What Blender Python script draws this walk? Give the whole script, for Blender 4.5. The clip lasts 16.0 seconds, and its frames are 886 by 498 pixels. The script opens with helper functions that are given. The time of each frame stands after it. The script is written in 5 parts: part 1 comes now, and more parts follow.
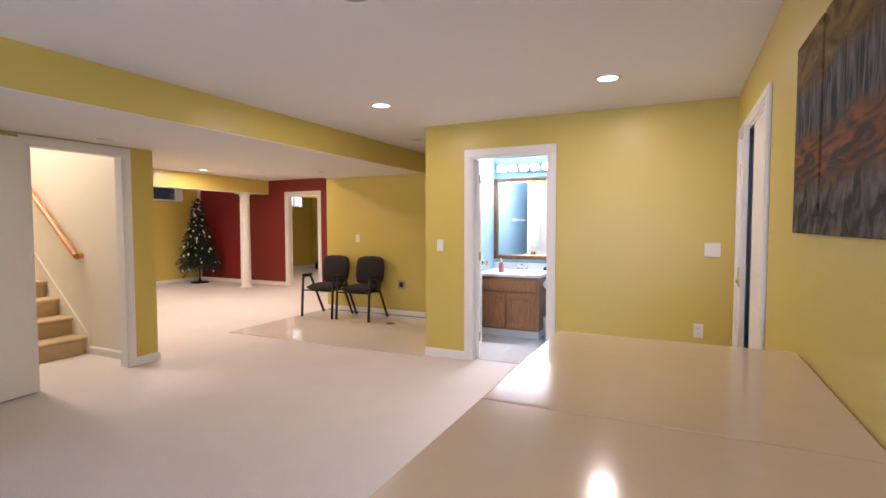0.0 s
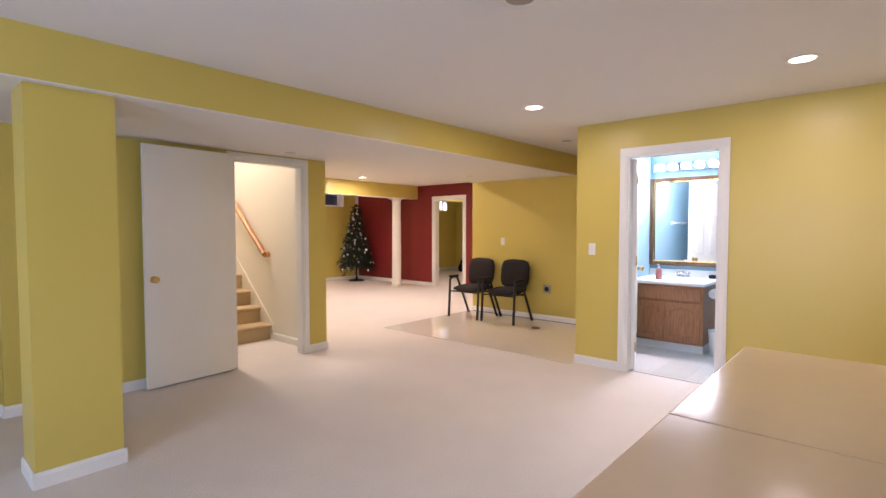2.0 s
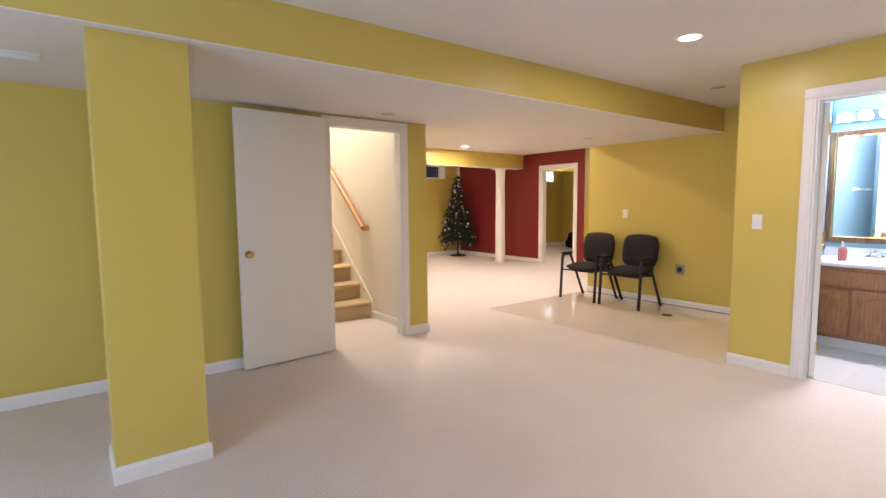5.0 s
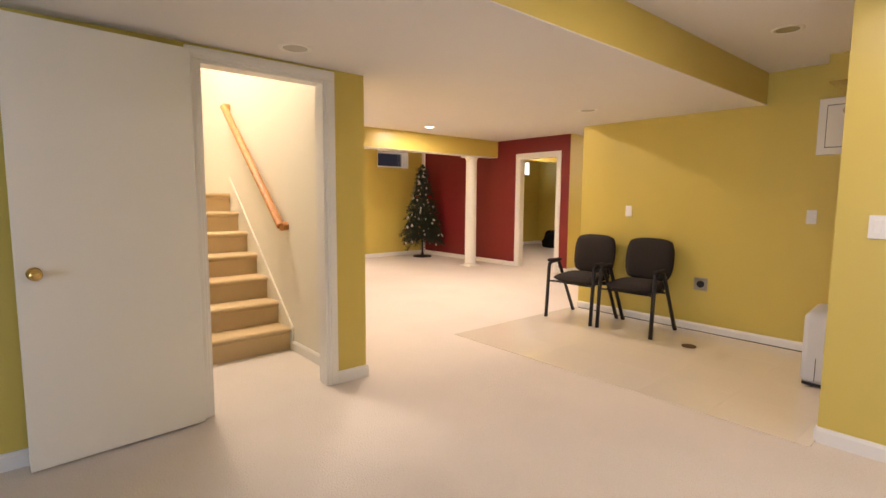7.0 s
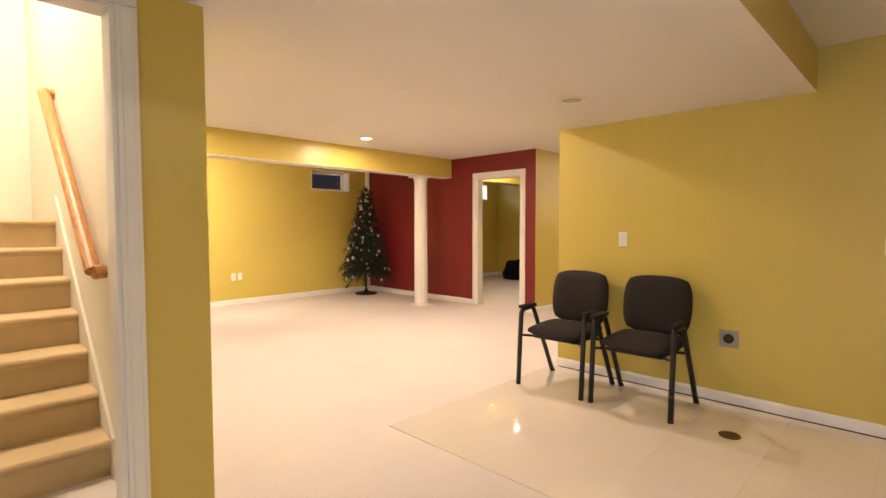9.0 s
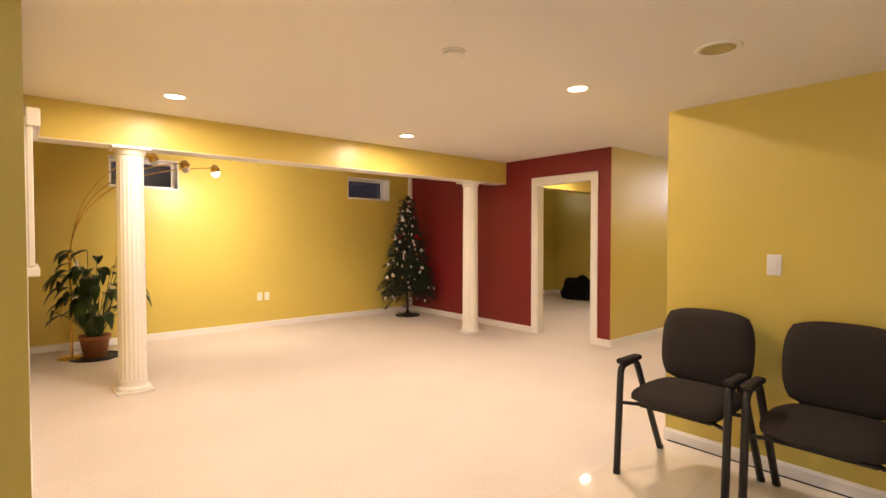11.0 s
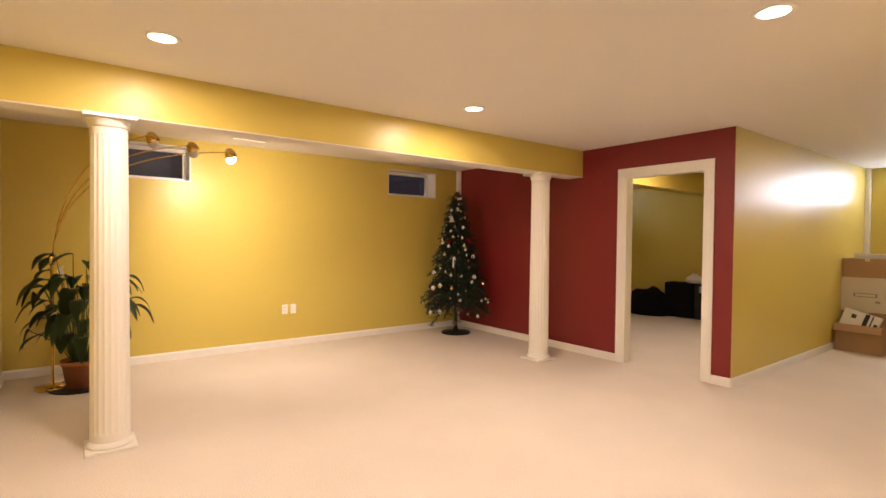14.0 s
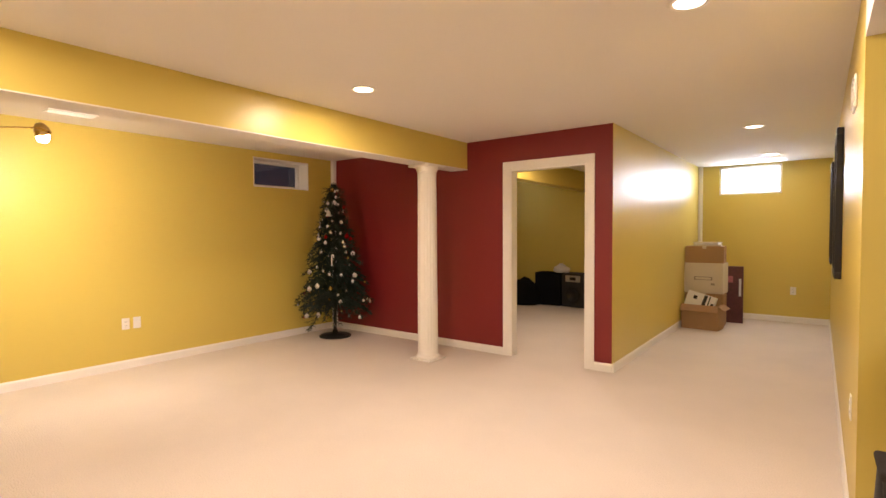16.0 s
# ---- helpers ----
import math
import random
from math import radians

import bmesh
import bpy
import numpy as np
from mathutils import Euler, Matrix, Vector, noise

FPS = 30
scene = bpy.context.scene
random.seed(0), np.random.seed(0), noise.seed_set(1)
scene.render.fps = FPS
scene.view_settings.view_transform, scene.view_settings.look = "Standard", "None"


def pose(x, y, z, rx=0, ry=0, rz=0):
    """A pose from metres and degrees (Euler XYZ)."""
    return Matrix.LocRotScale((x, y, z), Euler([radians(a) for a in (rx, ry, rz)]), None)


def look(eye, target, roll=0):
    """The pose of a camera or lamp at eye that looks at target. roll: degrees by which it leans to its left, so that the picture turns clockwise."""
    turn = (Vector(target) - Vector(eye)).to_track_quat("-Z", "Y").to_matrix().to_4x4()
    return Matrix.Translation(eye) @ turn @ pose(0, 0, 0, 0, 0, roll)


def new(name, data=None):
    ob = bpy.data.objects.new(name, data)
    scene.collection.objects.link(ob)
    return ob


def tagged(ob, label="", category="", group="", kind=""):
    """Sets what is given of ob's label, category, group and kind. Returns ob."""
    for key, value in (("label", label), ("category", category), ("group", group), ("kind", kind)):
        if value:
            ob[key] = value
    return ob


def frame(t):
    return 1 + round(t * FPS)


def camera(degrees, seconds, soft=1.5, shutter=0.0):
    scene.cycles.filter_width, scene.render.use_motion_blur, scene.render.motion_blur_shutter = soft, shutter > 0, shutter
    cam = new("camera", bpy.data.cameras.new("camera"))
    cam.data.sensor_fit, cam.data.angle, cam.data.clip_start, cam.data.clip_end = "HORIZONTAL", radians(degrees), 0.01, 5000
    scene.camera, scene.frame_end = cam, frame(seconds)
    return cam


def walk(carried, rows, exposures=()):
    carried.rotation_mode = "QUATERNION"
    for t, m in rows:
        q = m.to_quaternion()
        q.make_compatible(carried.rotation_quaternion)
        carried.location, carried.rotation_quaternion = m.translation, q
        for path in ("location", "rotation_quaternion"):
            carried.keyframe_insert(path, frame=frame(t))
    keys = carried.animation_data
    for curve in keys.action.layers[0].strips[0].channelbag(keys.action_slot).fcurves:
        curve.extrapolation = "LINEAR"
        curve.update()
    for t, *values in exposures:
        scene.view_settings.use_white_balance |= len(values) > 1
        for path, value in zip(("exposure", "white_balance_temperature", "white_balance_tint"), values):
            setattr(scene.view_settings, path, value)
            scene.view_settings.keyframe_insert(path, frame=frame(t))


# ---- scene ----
cam = camera(83.6, 16.0)
PATH = [
    (0, (0.711, 0.781, 1.382), (-0.149, 2.584, 1.284), -0.1),
    (0.5, (0.688, 0.764, 1.383), (-0.247, 2.529, 1.294), -0.0),
    (1, (0.664, 0.752, 1.387), (-0.387, 2.451, 1.304), -0.0),
    (1.5, (0.637, 0.736, 1.383), (-0.546, 2.347, 1.304), 0.0),
    (2, (0.618, 0.726, 1.375), (-0.703, 2.225, 1.292), 0.0),
    (2.5, (0.583, 0.712, 1.365), (-0.862, 2.09, 1.273), -0.1),
    (3, (0.554, 0.716, 1.36), (-0.968, 2.009, 1.255), -0.3),
    (3.5, (0.524, 0.716, 1.348), (-1.044, 1.953, 1.227), -0.3),
    (4, (0.458, 0.767, 1.335), (-1.143, 1.957, 1.191), -0.3),
    (4.2, (0.395, 0.813, 1.336), (-1.209, 1.998, 1.178), -0.4),
    (6.3, (-0.658, 1.787, 1.325), (-2.196, 3.048, 1.114), 0.1),
    (6.5, (-0.797, 1.894, 1.306), (-2.323, 3.17, 1.102), 0.3),
    (7, (-1.07, 2.202, 1.298), (-2.581, 3.496, 1.093), 0.4),
    (7.5, (-1.343, 2.517, 1.279), (-2.832, 3.841, 1.1), 0.4),
    (8, (-1.639, 2.822, 1.3), (-3.085, 4.191, 1.122), 0.5),
    (8.2, (-1.722, 2.933, 1.27), (-3.152, 4.324, 1.118), 0.3),
    (10.3, (-2.626, 3.819, 1.304), (-4.024, 5.248, 1.244), -0.2),
    (10.5, (-2.702, 3.89, 1.296), (-4.136, 5.285, 1.244), -0.1),
    (11, (-2.948, 4.062, 1.326), (-4.475, 5.353, 1.277), 0.0),
    (11.5, (-3.142, 4.186, 1.331), (-4.758, 5.363, 1.298), 0.4),
    (12, (-3.37, 4.275, 1.329), (-5.047, 5.364, 1.302), 0.7),
    (12.5, (-3.605, 4.34, 1.338), (-5.307, 5.391, 1.307), 1.1),
    (13, (-3.8, 4.42, 1.329), (-5.496, 5.481, 1.294), 1.1),
    (13.5, (-4.026, 4.508, 1.34), (-5.672, 5.643, 1.298), 0.9),
    (14, (-4.157, 4.559, 1.344), (-5.753, 5.764, 1.303), 0.6),
    (14.5, (-4.301, 4.607, 1.341), (-5.797, 5.933, 1.296), 0.3),
    (15, (-4.429, 4.631, 1.336), (-5.825, 6.063, 1.289), -0.0),
    (15.5, (-4.53, 4.635, 1.348), (-5.821, 6.161, 1.288), -0.1),
    (16, (-4.593, 4.652, 1.364), (-5.804, 6.243, 1.298), -0.3),
]
walk(cam, [(t, look(eye, target, roll)) for t, eye, target, roll in PATH],
     [(0, -0.06, 5700, 28), (4.2, 0.06, 5600, 26), (7, 0.08, 6150, 23), (10.3, 0.02, 6450, 23), (13, -0.21, 6550, 26), (16, -0.12, 6550, 26)])

# ---- world and light ----
world = bpy.data.worlds.new("world")
scene.world = world
world.use_nodes = True
_n, _l = world.node_tree.nodes, world.node_tree.links
_sky = _n.new("ShaderNodeTexSky")
_sky.sky_type, _sky.sun_disc = "NISHITA", False
_sky.sun_elevation, _sky.sun_rotation = radians(35), radians(180)
_l.new(_sky.outputs[0], _n["Background"].inputs[0])
_n["Background"].inputs[1].default_value = 0.06

WARM, COOL = (1.0, 0.83, 0.62), (0.62, 0.79, 1.0)
CAN_W, HIGH_W, DAY_W, STAIR_W, BATH_W, SPOT_W, LEFT_W, FAR_W = 29.5, 13.5, 95.0, 95.0, 62.0, 160.0, 260.0, 14.0


def area(name, m, sx, sy, watts, colour, shape="RECTANGLE"):
    d = bpy.data.lights.new(name, "AREA")
    d.shape, d.size, d.size_y, d.energy, d.color = shape, sx, sy, watts, colour
    ob = new(name, d)
    ob.matrix_world = m
    return ob


L, H, V = 2.13, 2.40, 2.398       # soffit and main ceilings
BX, BY = -2.61, 5.415               # beam face, bathroom wall
W2, RY, WX, EX = 7.247, 9.418, -10.195, 1.12
SX, SY = -4.10, 4.065                # stair wall, its north face
CX = -4.462                          # corridor's east wall
RX = -6.175                          # corridor's west wall
NY = 13.65                          # far wall
SOUTH = -2.2
STEP = -4.462                       # west edge of the soffit
AX = -4.18                          # wall with the side-room doorway

# daylight through the glazing behind the first room
area("window_daylight", look((-0.5, SOUTH + 0.02, 1.25), (-0.5, 3, 1.1)), 2.2, 1.7, DAY_W, COOL)
# daylight of the side room and of the far window
area("side_room_daylight", look((-10.1, -0.2, 1.5), (-6, -0.2, 0.6)), 1.6, 0.9, LEFT_W, (0.88, 0.95, 1.0))
area("far_window_daylight", look((-5.47, NY + 0.02, 2.15), (-5.47, 8, 1.2)), 0.72, 0.34, FAR_W, COOL)


# ---- materials ----
def mat(name, col, rough=0.6, metal=0.0, vary=0.12, scale=4.0, grain=60.0, bump=0.05, spec=0.5, emit=None, power=0.0, rand=0.0):
    m = bpy.data.materials.new(name)
    m.use_nodes = True
    n, l = m.node_tree.nodes, m.node_tree.links
    b = n["Principled BSDF"]
    b.inputs["Metallic"].default_value = metal
    b.inputs["Specular IOR Level"].default_value = spec
    co = n.new("ShaderNodeTexCoord")
    big, fine = n.new("ShaderNodeTexNoise"), n.new("ShaderNodeTexNoise")
    big.inputs["Scale"].default_value, fine.inputs["Scale"].default_value = scale, grain
    big.inputs["Detail"].default_value, fine.inputs["Detail"].default_value = 5, 3
    for t in (big, fine):
        l.new(co.outputs["Object"], t.inputs["Vector"])
    mix = n.new("ShaderNodeMix")
    mix.data_type = "RGBA"
    mix.inputs["A"].default_value = (*[c * (1 - vary) for c in col], 1)
    mix.inputs["B"].default_value = (*[min(1, c * (1 + vary)) for c in col], 1)
    mean = n.new("ShaderNodeMath")
    mean.operation = "MULTIPLY_ADD"
    mean.inputs[1].default_value = 0.5
    half = n.new("ShaderNodeMath")
    half.operation = "MULTIPLY"
    half.inputs[1].default_value = 0.5
    l.new(fine.outputs[0], half.inputs[0])
    l.new(big.outputs[0], mean.inputs[0])
    l.new(half.outputs[0], mean.inputs[2])
    l.new(mean.outputs[0], mix.inputs["Factor"])
    out = mix.outputs["Result"]
    if rand:
        oi, hsv, mr = n.new("ShaderNodeObjectInfo"), n.new("ShaderNodeHueSaturation"), n.new("ShaderNodeMapRange")
        mr.inputs["To Min"].default_value, mr.inputs["To Max"].default_value = 1 - rand, 1 + rand
        l.new(oi.outputs["Random"], mr.inputs["Value"])
        l.new(mr.outputs[0], hsv.inputs["Value"])
        l.new(out, hsv.inputs["Color"])
        out = hsv.outputs[0]
    l.new(out, b.inputs["Base Color"])
    rr = n.new("ShaderNodeMapRange")
    rr.inputs["To Min"].default_value, rr.inputs["To Max"].default_value = max(0.02, rough * 0.88), min(1, rough * 1.12)
    l.new(big.outputs[0], rr.inputs["Value"])
    l.new(rr.outputs[0], b.inputs["Roughness"])
    if bump:
        bp = n.new("ShaderNodeBump")
        bp.inputs["Strength"].default_value, bp.inputs["Distance"].default_value = bump, 0.01
        l.new(fine.outputs[0], bp.inputs["Height"])
        l.new(bp.outputs[0], b.inputs["Normal"])
    if emit:
        b.inputs["Emission Color"].default_value = (*emit, 1)
        b.inputs["Emission Strength"].default_value = power
    return m


def wood(name, dark, light, rough=0.4, scale=3.0, stretch=(1, 1, 12)):
    m = mat(name, light, rough, bump=0.04)
    n, l = m.node_tree.nodes, m.node_tree.links
    co, mp, w = n.new("ShaderNodeTexCoord"), n.new("ShaderNodeMapping"), n.new("ShaderNodeTexNoise")
    mp.inputs["Scale"].default_value = [30 / s for s in stretch]
    w.inputs["Scale"].default_value, w.inputs["Detail"].default_value, w.inputs["Distortion"].default_value = scale, 6, 0.6
    ramp = n.new("ShaderNodeValToRGB")
    ramp.color_ramp.elements[0].position, ramp.color_ramp.elements[1].position = 0.35, 0.68
    ramp.color_ramp.elements[0].color, ramp.color_ramp.elements[1].color = (*dark, 1), (*light, 1)
    l.new(co.outputs["Object"], mp.inputs[0])
    l.new(mp.outputs[0], w.inputs["Vector"])
    l.new(w.outputs[0], ramp.inputs[0])
    l.new(ramp.outputs[0], n["Principled BSDF"].inputs["Base Color"])
    return m


def glass(name, tint=(1, 1, 1), rough=0.02):
    m = bpy.data.materials.new(name)
    m.use_nodes = True
    b = m.node_tree.nodes["Principled BSDF"]
    b.inputs["Base Color"].default_value = (*tint, 1)
    b.inputs["Transmission Weight"].default_value, b.inputs["Roughness"].default_value, b.inputs["IOR"].default_value = 1, rough, 1.45
    return m


YELLOW = mat("yellow_paint", (0.61, 0.478, 0.102), 0.36, vary=0.05, scale=1.2, grain=190, bump=0.05)
RED = mat("red_paint", (0.20, 0.014, 0.015), 0.5, vary=0.08, scale=1.5, grain=190, bump=0.05)
CREAM = mat("stairwell_paint", (0.81, 0.775, 0.68), 0.55, vary=0.03, scale=1.2, grain=160, bump=0.04)
BLUE = mat("blue_paint", (0.25, 0.41, 0.49), 0.45, vary=0.06, scale=1.5, grain=160)
CEIL = mat("ceiling_paint", (0.76, 0.73, 0.70), 0.85, vary=0.03, scale=1.4, grain=120, bump=0.12)
WHITE = mat("white_trim_paint", (0.80, 0.78, 0.74), 0.35, vary=0.03, scale=6, grain=90, bump=0.02)
DOORW = mat("white_door_paint", (0.78, 0.75, 0.68), 0.42, vary=0.04, scale=3, grain=150, bump=0.03)
CARPET = mat("cream_carpet", (0.70, 0.635, 0.575), 0.95, vary=0.17, scale=1.6, grain=110, bump=0.7, spec=0.1)
STAIRC = mat("tan_stair_carpet", (0.66, 0.50, 0.285), 0.95, vary=0.14, scale=9, grain=260, bump=0.6, spec=0.1)
VINYL = mat("glossy_floor_tile", (0.77, 0.70, 0.59), 0.04, vary=0.05, scale=2.5, grain=30, bump=0.010, rand=0.02, spec=0.95)
BATHT = mat("bathroom_tile", (0.66, 0.64, 0.60), 0.2, vary=0.05, scale=3, grain=40, bump=0.02, rand=0.04)
LAMINATE = mat("cream_laminate", (0.77, 0.59, 0.40), 0.13, vary=0.07, scale=2, grain=14, bump=0.03, spec=0.36)
FABRIC = mat("charcoal_fabric", (0.034, 0.028, 0.025), 0.95, vary=0.28, scale=12, grain=420, bump=0.5, spec=0.15)
BLACKM = mat("black_metal", (0.009, 0.008, 0.008), 0.5, vary=0.1, scale=20, bump=0.02)
RUBBER = mat("black_plastic", (0.018, 0.017, 0.017), 0.6, vary=0.15, scale=20, bump=0.06)
BRASS = mat("brass", (0.72, 0.50, 0.18), 0.24, 1.0, vary=0.08, scale=30, bump=0.01)
CHROME = mat("chrome", (0.75, 0.75, 0.75), 0.12, 1.0, vary=0.04, scale=30, bump=0.0)
STEEL = mat("brushed_steel", (0.42, 0.41, 0.40), 0.35, 1.0, vary=0.1, scale=40, bump=0.03)
OAK = wood("oak_rail", (0.42, 0.17, 0.05), (0.62, 0.30, 0.09), 0.32, stretch=(12, 1, 4))
CHERRY = wood("cherry_cabinet", (0.27, 0.105, 0.035), (0.42, 0.18, 0.065), 0.34)
FRAMEW = wood("mirror_frame_wood", (0.07, 0.032, 0.014), (0.22, 0.11, 0.045), 0.35)
MIRROR = mat("mirror_silver", (0.9, 0.9, 0.9), 0.02, 1.0, vary=0.0, bump=0.0)
GLASS = glass("window_glass")
PLASTIC = mat("white_plastic", (0.78, 0.77, 0.74), 0.35, vary=0.03, scale=15, bump=0.01)
GREYPL = mat("grey_white_plastic", (0.58, 0.59, 0.62), 0.4, vary=0.05, scale=8, bump=0.03)
TERRA = mat("terracotta", (0.36, 0.135, 0.052), 0.75, vary=0.18, scale=8, grain=120, bump=0.15)
SOIL = mat("soil", (0.03, 0.02, 0.013), 0.95, vary=0.4, scale=30, grain=160, bump=0.8)
LEAF = mat("plant_leaf", (0.035, 0.075, 0.025), 0.38, vary=0.35, scale=9, grain=70, bump=0.08, rand=0.3)
PETAL = mat("white_spathe", (0.75, 0.72, 0.60), 0.5, vary=0.05)
NEEDLE = mat("artificial_needles", (0.013, 0.028, 0.018), 0.6, vary=0.4, scale=14, grain=90, bump=0.0)
BARK = mat("artificial_trunk", (0.035, 0.026, 0.018), 0.8, vary=0.3, scale=20, bump=0.2)
CARD = mat("cardboard", (0.38, 0.235, 0.125), 0.85, vary=0.12, scale=7, grain=130, bump=0.08, rand=0.08)
PALECARD = mat("pale_printed_cardboard", (0.60, 0.54, 0.44), 0.7, vary=0.1, scale=6, grain=90, bump=0.04)
INK = mat("printed_ink", (0.30, 0.26, 0.22), 0.7, vary=0.2, scale=20)
DARKBOX = mat("dark_printed_box", (0.085, 0.022, 0.03), 0.45, vary=0.8, scale=9, grain=30, bump=0.0)
BLACKCLOTH = mat("black_cloth", (0.008, 0.008, 0.009), 0.95, vary=0.3, scale=9, grain=300, bump=0.4, spec=0.1)
BAG = mat("white_plastic_bag", (0.72, 0.70, 0.66), 0.3, vary=0.06, scale=25, grain=50, bump=0.5)
DARK = mat("window_well", (0.018, 0.021, 0.030), 0.9, vary=0.4, scale=5, grain=40, bump=0.2)
# near-black for dark joints and edges; on closet walls it stands in for shade
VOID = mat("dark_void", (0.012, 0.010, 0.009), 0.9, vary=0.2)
LENS = mat("lit_lamp_lens", (0.9, 0.88, 0.8), 0.4, vary=0, bump=0, emit=(1.0, 0.84, 0.60), power=9.0)
BULB = mat("lit_bulb", (0.9, 0.88, 0.8), 0.4, vary=0, bump=0, emit=(1.0, 0.82, 0.55), power=90.0)
BATHBULB = mat("bathroom_bulb", (0.9, 0.9, 0.9), 0.4, vary=0, bump=0, emit=(1.0, 0.95, 0.88), power=30.0)
SKYGLOW = mat("bright_sky", (0.8, 0.85, 0.9), 0.9, vary=0, bump=0, emit=(0.90, 0.96, 1.0), power=16.0)
DUSK = mat("dusk_sky", (0.02, 0.03, 0.05), 0.9, vary=0.3, scale=3, bump=0, emit=(0.15, 0.155, 0.19), power=0.11)


# ---- mesh helpers ----
def link(name, bm, material, parent=None, label="", smooth=False, mats=()):
    me = bpy.data.meshes.new(name)
    bm.normal_update()
    bm.to_mesh(me)
    bm.free()
    me.materials.append(material)
    for x in mats:
        me.materials.append(x)
    if smooth:
        for p in me.polygons:
            p.use_smooth = True
    ob = new(name, me)
    if parent:
        ob.parent = parent
    if label:
        ob["label"] = label
    return ob


def part(name, bm, material, parent, label="", smooth=False):
    return link(name, bm, material, parent, label, smooth)


def thing(name, label, category, at=(0, 0, 0), turn=0, group="", kind=""):
    ob = new(name)
    ob.matrix_basis = pose(*at, 0, 0, turn)
    return tagged(ob, label, category, group, kind)


def box(x0, x1, y0, y1, z0, z1, bev=0.0, bm=None, seg=2):
    own = bmesh.new()
    m = Matrix.LocRotScale(((x0 + x1) / 2, (y0 + y1) / 2, (z0 + z1) / 2), None, (abs(x1 - x0), abs(y1 - y0), abs(z1 - z0)))
    bmesh.ops.create_cube(own, size=1, matrix=m)
    if bev:
        bmesh.ops.bevel(own, geom=own.edges[:], offset=bev, segments=seg, profile=0.5, affect="EDGES")
    return join(bm, own)


def join(bm, own):
    if bm is None:
        return own
    me = bpy.data.meshes.new("tmp")
    own.to_mesh(me)
    own.free()
    bm.from_mesh(me)
    bpy.data.meshes.remove(me)
    return bm


def lathe(profile, seg=32, at=(0, 0, 0), bm=None, flute=0, depth=0.0, axis="z"):
    """Profile: (radius, height) pairs."""
    own = bmesh.new()
    rings = []
    for r, z, *cut in profile:
        ring = []
        for i in range(seg):
            a = 2 * math.pi * i / seg
            rr = r
            if flute and cut and cut[0]:
                rr = r - depth * (0.5 - 0.5 * math.cos(a * flute)) ** 0.6
            p = (rr * math.cos(a), rr * math.sin(a), z)
            if axis == "y":
                p = (p[0], -p[2], p[1])
            elif axis == "x":
                p = (p[2], p[0], p[1])
            ring.append(own.verts.new(Vector(p) + Vector(at)))
        rings.append(ring)
    for a, b in zip(rings, rings[1:]):
        for i in range(seg):
            j = (i + 1) % seg
            own.faces.new((a[i], a[j], b[j], b[i]))
    own.faces.new(rings[0][::-1])
    own.faces.new(rings[-1])
    bmesh.ops.recalc_face_normals(own, faces=own.faces[:])
    return join(bm, own)


def tube(pts, r, seg=8, bm=None, taper=1.0, flat=1.0):
    own = bmesh.new()
    pts = [Vector(p) for p in pts]
    rings = []
    up = Vector((0.13, 0.21, 0.97)).normalized()
    for k, p in enumerate(pts):
        d = (pts[min(k + 1, len(pts) - 1)] - pts[max(k - 1, 0)]).normalized()
        u = d.cross(up)
        if u.length < 0.05:
            u = d.cross(Vector((1, 0, 0)))
        u.normalize()
        v = d.cross(u)
        rr = r * (1 + (taper - 1) * k / max(1, len(pts) - 1))
        rings.append([own.verts.new(p + u * rr * math.cos(6.28318 * i / seg) + v * rr * flat * math.sin(6.28318 * i / seg)) for i in range(seg)])
    for a, b in zip(rings, rings[1:]):
        for i in range(seg):
            j = (i + 1) % seg
            own.faces.new((a[i], a[j], b[j], b[i]))
    own.faces.new(rings[0][::-1])
    own.faces.new(rings[-1])
    bmesh.ops.recalc_face_normals(own, faces=own.faces[:])
    return join(bm, own)


def bend(pts, n=6):
    """A rounded line through the points."""
    p = [Vector(q) for q in pts]
    out = [p[0]]
    for a, b, c in zip(p, p[1:], p[2:]):
        s, e = b.lerp(a, min(0.5, 0.05 / max(0.001, (a - b).length))), b.lerp(c, min(0.5, 0.05 / max(0.001, (c - b).length)))
        for i in range(n + 1):
            t = i / n
            out.append(s.lerp(b, t).lerp(b.lerp(e, t), t))
    out.append(p[-1])
    return out


